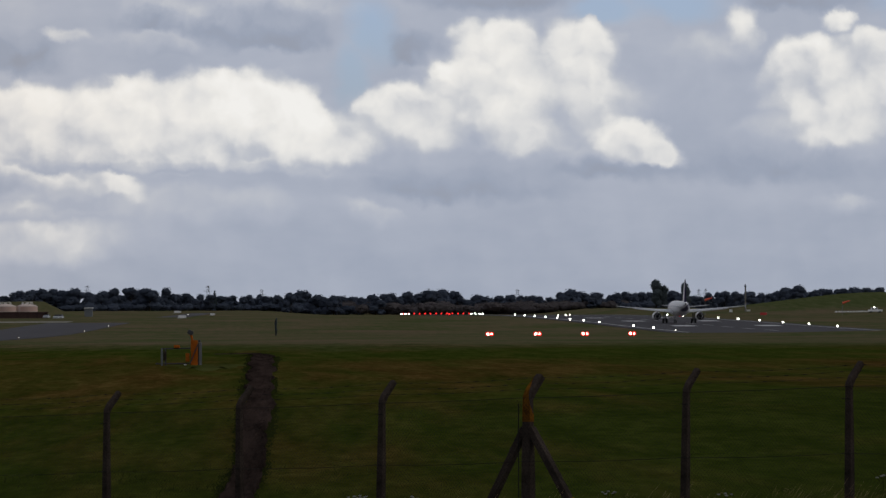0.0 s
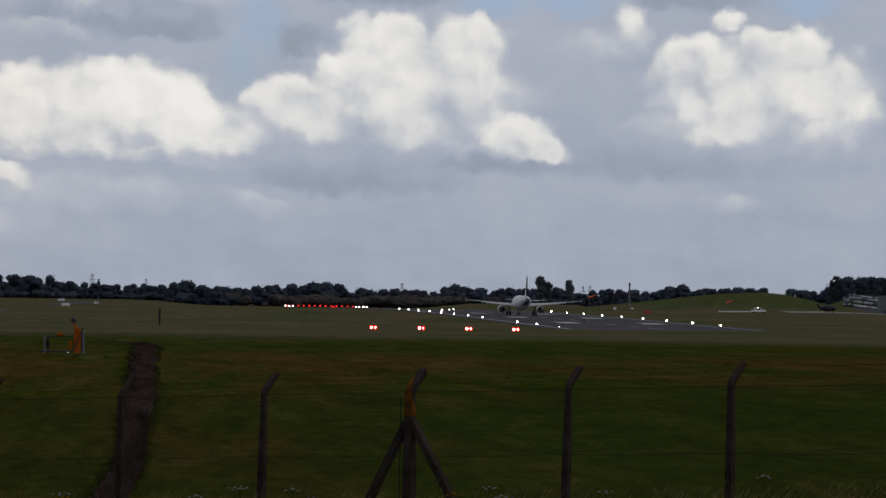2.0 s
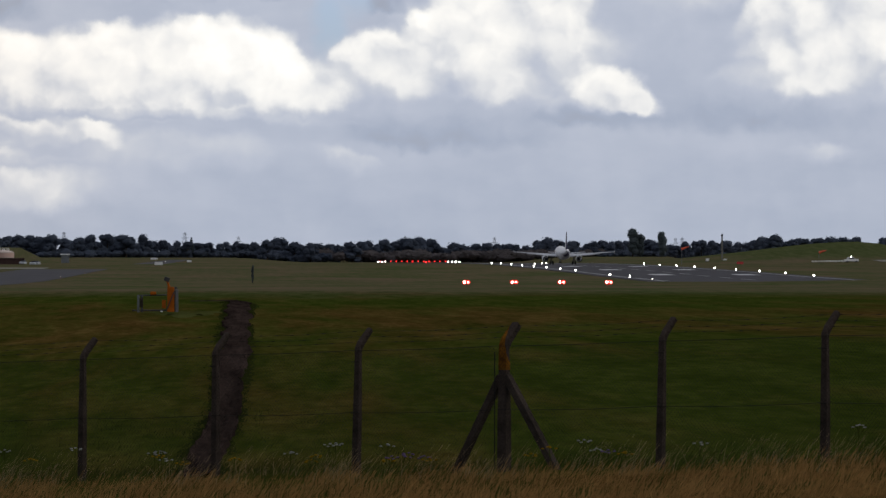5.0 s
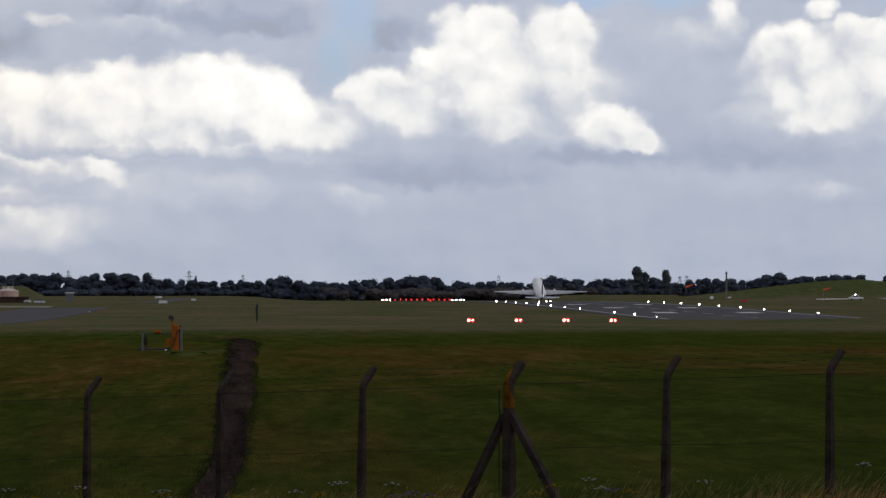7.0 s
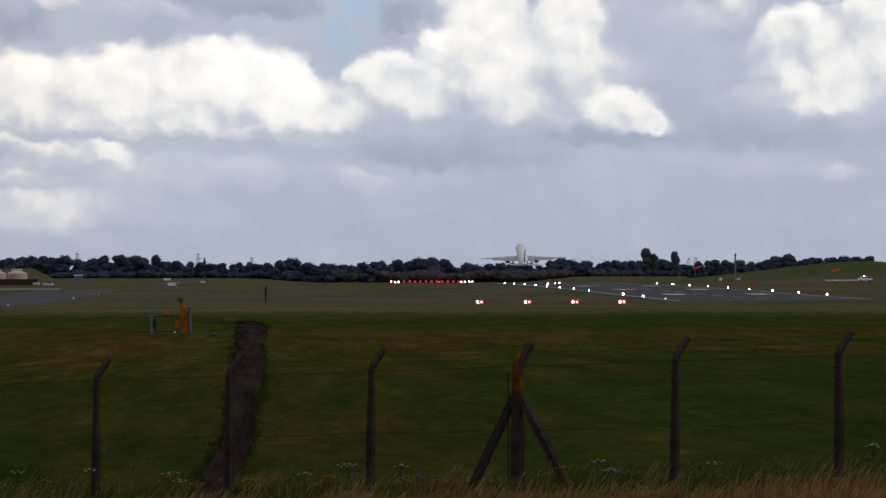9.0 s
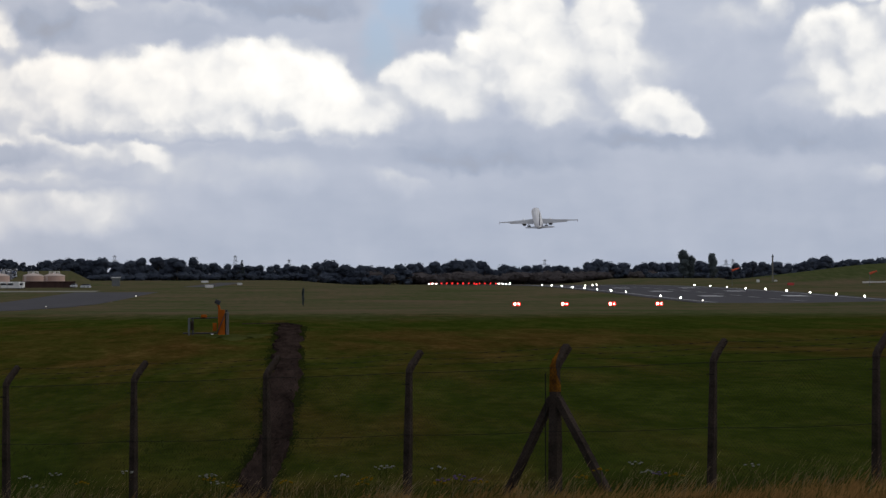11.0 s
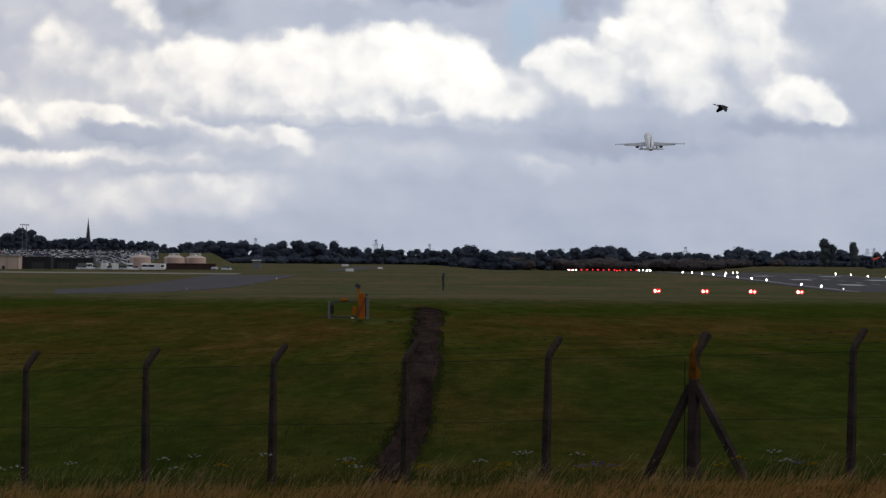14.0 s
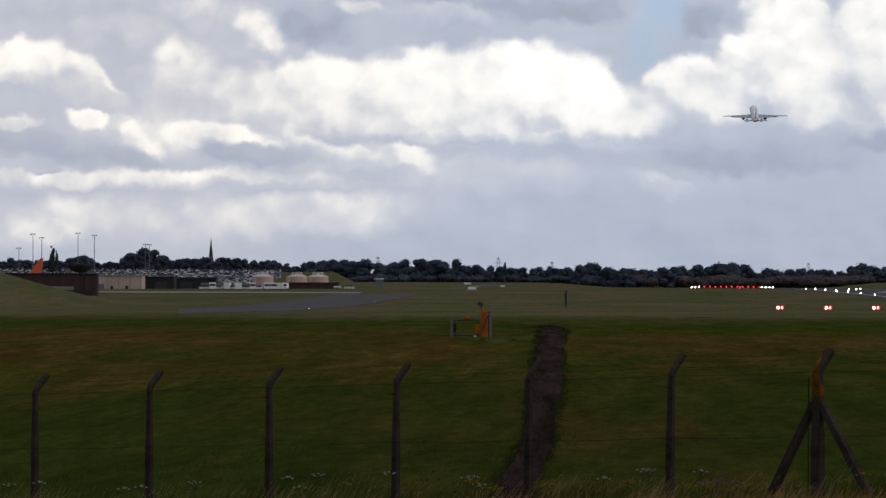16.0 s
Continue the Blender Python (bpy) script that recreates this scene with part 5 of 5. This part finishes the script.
def tree(px, d, h, kind, rng, label, width=1.0, group="distant trees", mass="", slot=1):
    x, y, z = place(px, d)
    tm, cm = rng.choice(TREES[kind])
    if mass:
        m = pose(x, y, z - 0.1, 0, 0, rng.uniform(0, 360)) @ Matrix.Diagonal((h * width, h * width, h, 1))
        heap(mass, tm, m, 0), heap(mass, cm, m, slot)
        return
    t = thing("tree", label, "tree", pose(x, y, z - 0.1, 0, 0, rng.uniform(0, 360)), group)
    t.scale = (h * width, h * width, h)
    share("trunk", tm, t)
    share("crown", cm, t)


def woods():
    rng = random.Random(77)
    px = -640
    while px < 1790:                                # the front row carries the skyline
        top = float(np.interp(px, _sx, _sy)) + rng.uniform(-3.0, 2.2)
        d = 2900 + rng.uniform(-60, 60)
        if px > 1560:
            d = 2300
        if px < -30:
            d = 2720 + rng.uniform(-20, 40)
        if 1200 < px < 1560:
            d = 2500 + rng.uniform(-40, 40)
        h = max(3.5, height_to(px, top, d))
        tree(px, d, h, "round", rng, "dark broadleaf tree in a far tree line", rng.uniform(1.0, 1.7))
        px += h * rng.uniform(0.36, 0.8) / d * LENS
    px = -640
    while px < 1790:                                # lower trees and scrub before and behind it
        d = 2980 + rng.uniform(-30, 30) if px < 1560 else 2380
        if 1200 < px < 1560:
            d = 2600
        if px < -30:
            d = 2800
        top = float(np.interp(px, _sx, _sy)) + rng.uniform(2, 8)
        h = max(3.0, height_to(px, top, d))
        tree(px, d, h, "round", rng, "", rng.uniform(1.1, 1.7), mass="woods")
        px += h * rng.uniform(0.5, 0.8) / d * LENS
    px = 40
    while px < 1250:
        d = 2860 + rng.uniform(-15, 15)
        dry = 590 < px < 1070
        top = rng.uniform(505, 513) if dry else rng.uniform(508, 517)
        h = max(2.0, height_to(px, top, d))
        tree(px, d, h, "bush", rng, "low dark scrub at the field's edge", rng.uniform(1.4, 2.2), mass="scrub", slot=2 if dry else 1)
        px += h * rng.uniform(0.4, 0.7) / d * LENS
    for px, top, d, k, w in ((1129, 474, 2800, "poplar", 1.1), (1143, 483, 2800, "poplar", 1.0), (1181, 479, 2800, "poplar", 1.0), (-455.5, 459, 2500, "conifer", 0.8), (-448, 468, 2500, "conifer", 0.8),
                             (347, 487, 2850, "conifer", 1.0), (-398, 477, 2500, "round", 1.0), (1655, 461, 2200, "conifer", 1.0)):
        tree(px, d, height_to(px, top, d), k, rng, {"poplar": "tall pale green poplar above a tree line", "conifer": "narrow dark conifer above lower trees", "round": "round dark broadleaf tree behind sheds"}[k], w, "tall single trees")
    px = 1652
    while px < 1795:
        tree(px, 2180 + rng.uniform(-20, 20), height_to(px, rng.uniform(460, 470), 2180), rng.choice(("conifer", "conifer", "round")), rng, "tall dark conifer in a dense belt", rng.uniform(0.9, 1.3), "conifer belt")
        px += rng.uniform(7, 13)
    tree(455, 950, 3.6, "poplar", rng, "thin dark sapling alone in the field", 0.32, "saplings")


woods()
pour("woods", "far_woods", (BARK, HAZE_LEAF), "dense dark woods behind the tree line", "woods")
pour("scrub", "field_edge_scrub", (BARK, HAZE_LEAF, HEDGE), "low dark scrub along the field's edge", "scrub")


# ---- the airliner that takes off ----
def airliner():
    t = thing("airliner", "white twin-engined airliner with its wheels down", "aircraft")
    # local frame: nose to +y, the wheels' contact point of the main gear at the origin
    Z = 3.95
    fus = lathe([(-19.6, 0.25, 1.25), (-18.6, 0.55, 1.1), (-15.5, 1.15, 0.75), (-11.5, 1.75, 0.25), (-8.0, 1.97, 0), (9.0, 1.97, 0), (13.0, 1.9, -0.05), (15.5, 1.5, -0.25), (17.0, 0.9, -0.5), (17.7, 0.2, -0.6)], 32)
    f = part("fuselage", fus, SKIN, t)
    f.location = (0, 0, Z)
    b = lathe([(-19.4, 0.32, 1.22), (-18.6, 0.57, 1.1), (-15.5, 1.17, 0.75), (-11.0, 1.80, 0.2)], 32)
    bmesh.ops.bisect_plane(b, geom=b.verts[:] + b.edges[:] + b.faces[:], plane_co=(-0.3, 0, 0.2), plane_no=(-0.8, 0, 0.75), clear_outer=True)
    part("tail_band", b, NAVY, t, "dark blue patch on the tail cone").location = (0, 0, Z)
    part("exhaust", cone(0.26, 0.2, 0.35, pose(0, -19.55, Z + 1.25, 90, 0, 0), 12), STEEL, t)
    part("belly_fairing", ball(1, pose(0, 0.6, Z - 1.25) @ Matrix.Diagonal((1.7, 5.2, 1.1, 1))), SKIN, t)
    part("windscreen", box(2.2, 0.6, 0.5, pose(0, 15.3, Z + 0.45, -35, 0, 0), 0.1), GLASS, t)
    for s in (-1, 1):
        def wing_at(x, yl, yt, z, th):
            return [(s * x, yl, z), (s * x, (yl * 2 + yt) / 3, z + th), (s * x, yt, z + 0.02), (s * x, (yl + yt) / 2, z - th * 0.6)]
        w = part("wing", plank(wing_at(1.7, 3.6, -3.0, Z - 0.75, 0.42), wing_at(6.3, 0.6, -3.6, Z - 0.42, 0.28)), WINGM, t)
        o = part("outer_wing", plank(wing_at(6.3, 0.6, -3.6, Z - 0.42, 0.28), wing_at(16.9, -5.4, -7.0, Z + 0.55, 0.1)), WINGM, t)
        part("wingtip_fence", plank([(s * 16.9, -5.6, Z + 0.4), (s * 16.9, -7.4, Z + 0.1), (s * 17.05, -7.7, Z + 1.25), (s * 17.05, -7.0, Z + 1.25)],
                                    [(s * 17.0, -5.6, Z + 0.4), (s * 17.0, -7.4, Z + 0.1), (s * 17.12, -7.7, Z + 1.25), (s * 17.12, -7.0, Z + 1.25)]), WINGM, t)
        part("flap", plank([(s * 2.0, -2.9, Z - 0.76), (s * 2.0, -3.8, Z - 1.1), (s * 12.4, -5.9, Z - 0.08), (s * 12.4, -5.2, Z + 0.14)],
                           [(s * 2.0, -2.9, Z - 0.84), (s * 2.0, -3.8, Z - 1.18), (s * 12.4, -5.9, Z - 0.14), (s * 12.4, -5.2, Z + 0.06)]), WINGM, t)
        for fx, fy in ((4.2, -3.9), (8.2, -4.6), (11.4, -5.6)):
            part("flap_fairing", lathe([(-1.0, 0.03, 0), (-0.4, 0.16, 0), (0.5, 0.2, 0), (1.4, 0.05, 0)], 10), WINGM, t).location = (s * fx, fy, Z - 1.02 + 0.095 * (fx - 1.7))
        n = part("engine", lathe([(-2.2, 0.62, 0), (-1.6, 0.85, 0), (0.2, 1.12, 0), (1.6, 1.1, 0), (2.1, 0.95, 0)], 24), SKIN, t, "white engine nacelle")
        n.location = (s * 5.75, 2.6, Z - 2.1)
        part("engine_exhaust", cone(0.98, 0.95, 0.3, pose(0, -1.88, 0, 90, 0, 0), 24), STEEL, n, "dark engine exhaust ring")
        part("engine_core", lathe([(-3.2, 0.16, 0), (-2.6, 0.42, 0), (-1.8, 0.66, 0)], 18), STEEL, n)
        part("pylon", box(0.35, 3.4, 1.0, pose(s * 5.75, 1.6, Z - 1.35), 0.05), SKIN, t)
        part("tailplane", plank([(s * 0.6, -14.2, Z + 0.35), (s * 0.6, -17.8, Z + 0.35), (s * 6.2, -18.6, Z + 0.85), (s * 6.2, -17.2, Z + 0.85)],
                                [(s * 0.6, -14.2, Z + 0.57), (s * 0.6, -17.8, Z + 0.45), (s * 6.2, -18.6, Z + 0.92), (s * 6.2, -17.2, Z + 0.96)]), WINGM, t)
        g = part("gear_leg", rod((s * 3.8, 0, 0.5), (s * 3.6, 0, Z - 1.3), 0.16), GALV, t)
        part("gear_door", box(0.12, 1.0, 1.7, pose(s * 4.1, 0.2, 1.1), 0.02), STEEL, g)
        for q in (-0.45, 0.45):
            part("wheel", cone(0.64, 0.64, 0.44, pose(s * 3.8 + q - 0.21, 0, 0.58, 0, 90, 0), 20), RUBBER, g)
    part("fin", plank([(-0.17, -12.2, Z + 1.6), (-0.17, -17.6, Z + 1.4), (-0.06, -19.0, Z + 7.7), (-0.06, -16.9, Z + 7.7)],
                      [(0.17, -12.2, Z + 1.6), (0.17, -17.6, Z + 1.4), (0.06, -19.0, Z + 7.7), (0.06, -16.9, Z + 7.7)]), SKIN, t)
    part("rudder_stripe", plank([(-0.19, -16.3, Z + 1.8), (-0.19, -17.75, Z + 1.5), (-0.08, -19.08, Z + 7.4), (-0.08, -18.2, Z + 7.4)],
                                [(0.19, -16.3, Z + 1.8), (0.19, -17.75, Z + 1.5), (0.08, -19.08, Z + 7.4), (0.08, -18.2, Z + 7.4)]), NAVY, t, "dark blue rudder stripe")
    ng = part("nose_leg", rod((0, 12.4, 0.4), (0, 12.4, Z - 1.5), 0.12), GALV, t)
    for q in (-0.25, 0.25):
        part("nose_wheel", cone(0.38, 0.38, 0.24, pose(q - 0.12, 12.4, 0.38, 0, 90, 0), 16), RUBBER, ng)
    part("belly_beacon", ball(0.06, pose(0, -3.0, Z - 2.05), sub=1), LAMPR, t)
    return t


def bird(name, label, s):
    t = thing(name, label, "bird")
    part("body", lathe([(-0.22 * s, 0.012 * s, 0), (-0.12 * s, 0.05 * s, 0), (0.02 * s, 0.07 * s, 0), (0.13 * s, 0.05 * s, 0.01 * s), (0.19 * s, 0.035 * s, 0.02 * s), (0.25 * s, 0.006 * s, 0.012 * s)], 12), FEATHER, t)
    part("tail", plank([(-0.03 * s, -0.18 * s, 0), (0.03 * s, -0.18 * s, 0), (0.07 * s, -0.36 * s, 0), (-0.07 * s, -0.36 * s, 0)],
                       [(-0.03 * s, -0.18 * s, 0.01), (0.03 * s, -0.18 * s, 0.01), (0.07 * s, -0.36 * s, 0.01), (-0.07 * s, -0.36 * s, 0.01)]), FEATHER, t)
    wings = []
    for k in (-1, 1):
        o = [(k * 0.03 * s, 0.1 * s), (k * 0.2 * s, 0.15 * s), (k * 0.44 * s, 0.03 * s), (k * 0.40 * s, -0.05 * s), (k * 0.22 * s, -0.07 * s), (k * 0.03 * s, -0.1 * s)]
        wings.append(part("wing", plank([(x, y, 0) for x, y in o], [(x, y, 0.012) for x, y in o]), FEATHER, t))
    return t, wings


jet = airliner()
crow, crow_wings = bird("crow", "black crow flying with beating wings", 0.85)


def motions():
    # seconds, distance along the runway, wheels' height, nose up, bank
    rows = [(0, 1300, None, 0.3, 0), (1, 1366, None, 0.3, 0), (2.5, 1477, None, 0.3, 0), (4, 1589, None, 0.4, 0), (5, 1660, None, 2.0, 0), (6, 1732, None, 8.0, 0), (6.5, 1770, 1.15, 10.5, 0),
            (7, 1810, 1.5, 12, 0), (7.5, 1854, 1.9, 13, 0), (8, 1895, 3.2, 13.5, 0), (8.5, 1935, 5.0, 14, -0.5), (9, 1976, 7.6, 14, -0.5), (10, 2058, 15.5, 14.5, -1.5), (11.5, 2182, 30.2, 15, -2),
            (12.5, 2274, 41.7, 15, -0.5), (13, 2322, 47, 15, -1), (14, 2417, 59, 15, -1), (15, 2514, 72.6, 15, -0.5), (16, 2611, 87, 15, -0.5)]
    walk(jet, [(t, pose(114, y, (land(114, y) + 0.1) if z is None else z, p, b, 0)) for t, y, z, p, b in rows])
    d = 150.0

    def at(px, lv):
        return d * (px - 407) / LENS, d, EYE + (505 - lv) * d / LENS

    path = [(0, (-220, d, 95)), (12.6, at(-230, -420)), (13.5, at(524, 60)), (13.7, at(694, 145)), (14.0, at(946, 240)), (14.2, at(1145, 272)), (14.6, at(1500, 330)), (16, (55, d, 16))]
    walk(crow, [(t, pose(*p, -12, 0, -68)) for t, p in path])
    beat = [(0, 10)] + [(13.2 + 0.1 * k, (-32, -8, 38, 5)[k % 4]) for k in range(14)] + [(16, 10)]
    for w, s in zip(crow_wings, (1, -1)):
        walk(w, [(t, pose(0, 0, 0.03, 0, s * a, 0)) for t, a in beat])


motions()
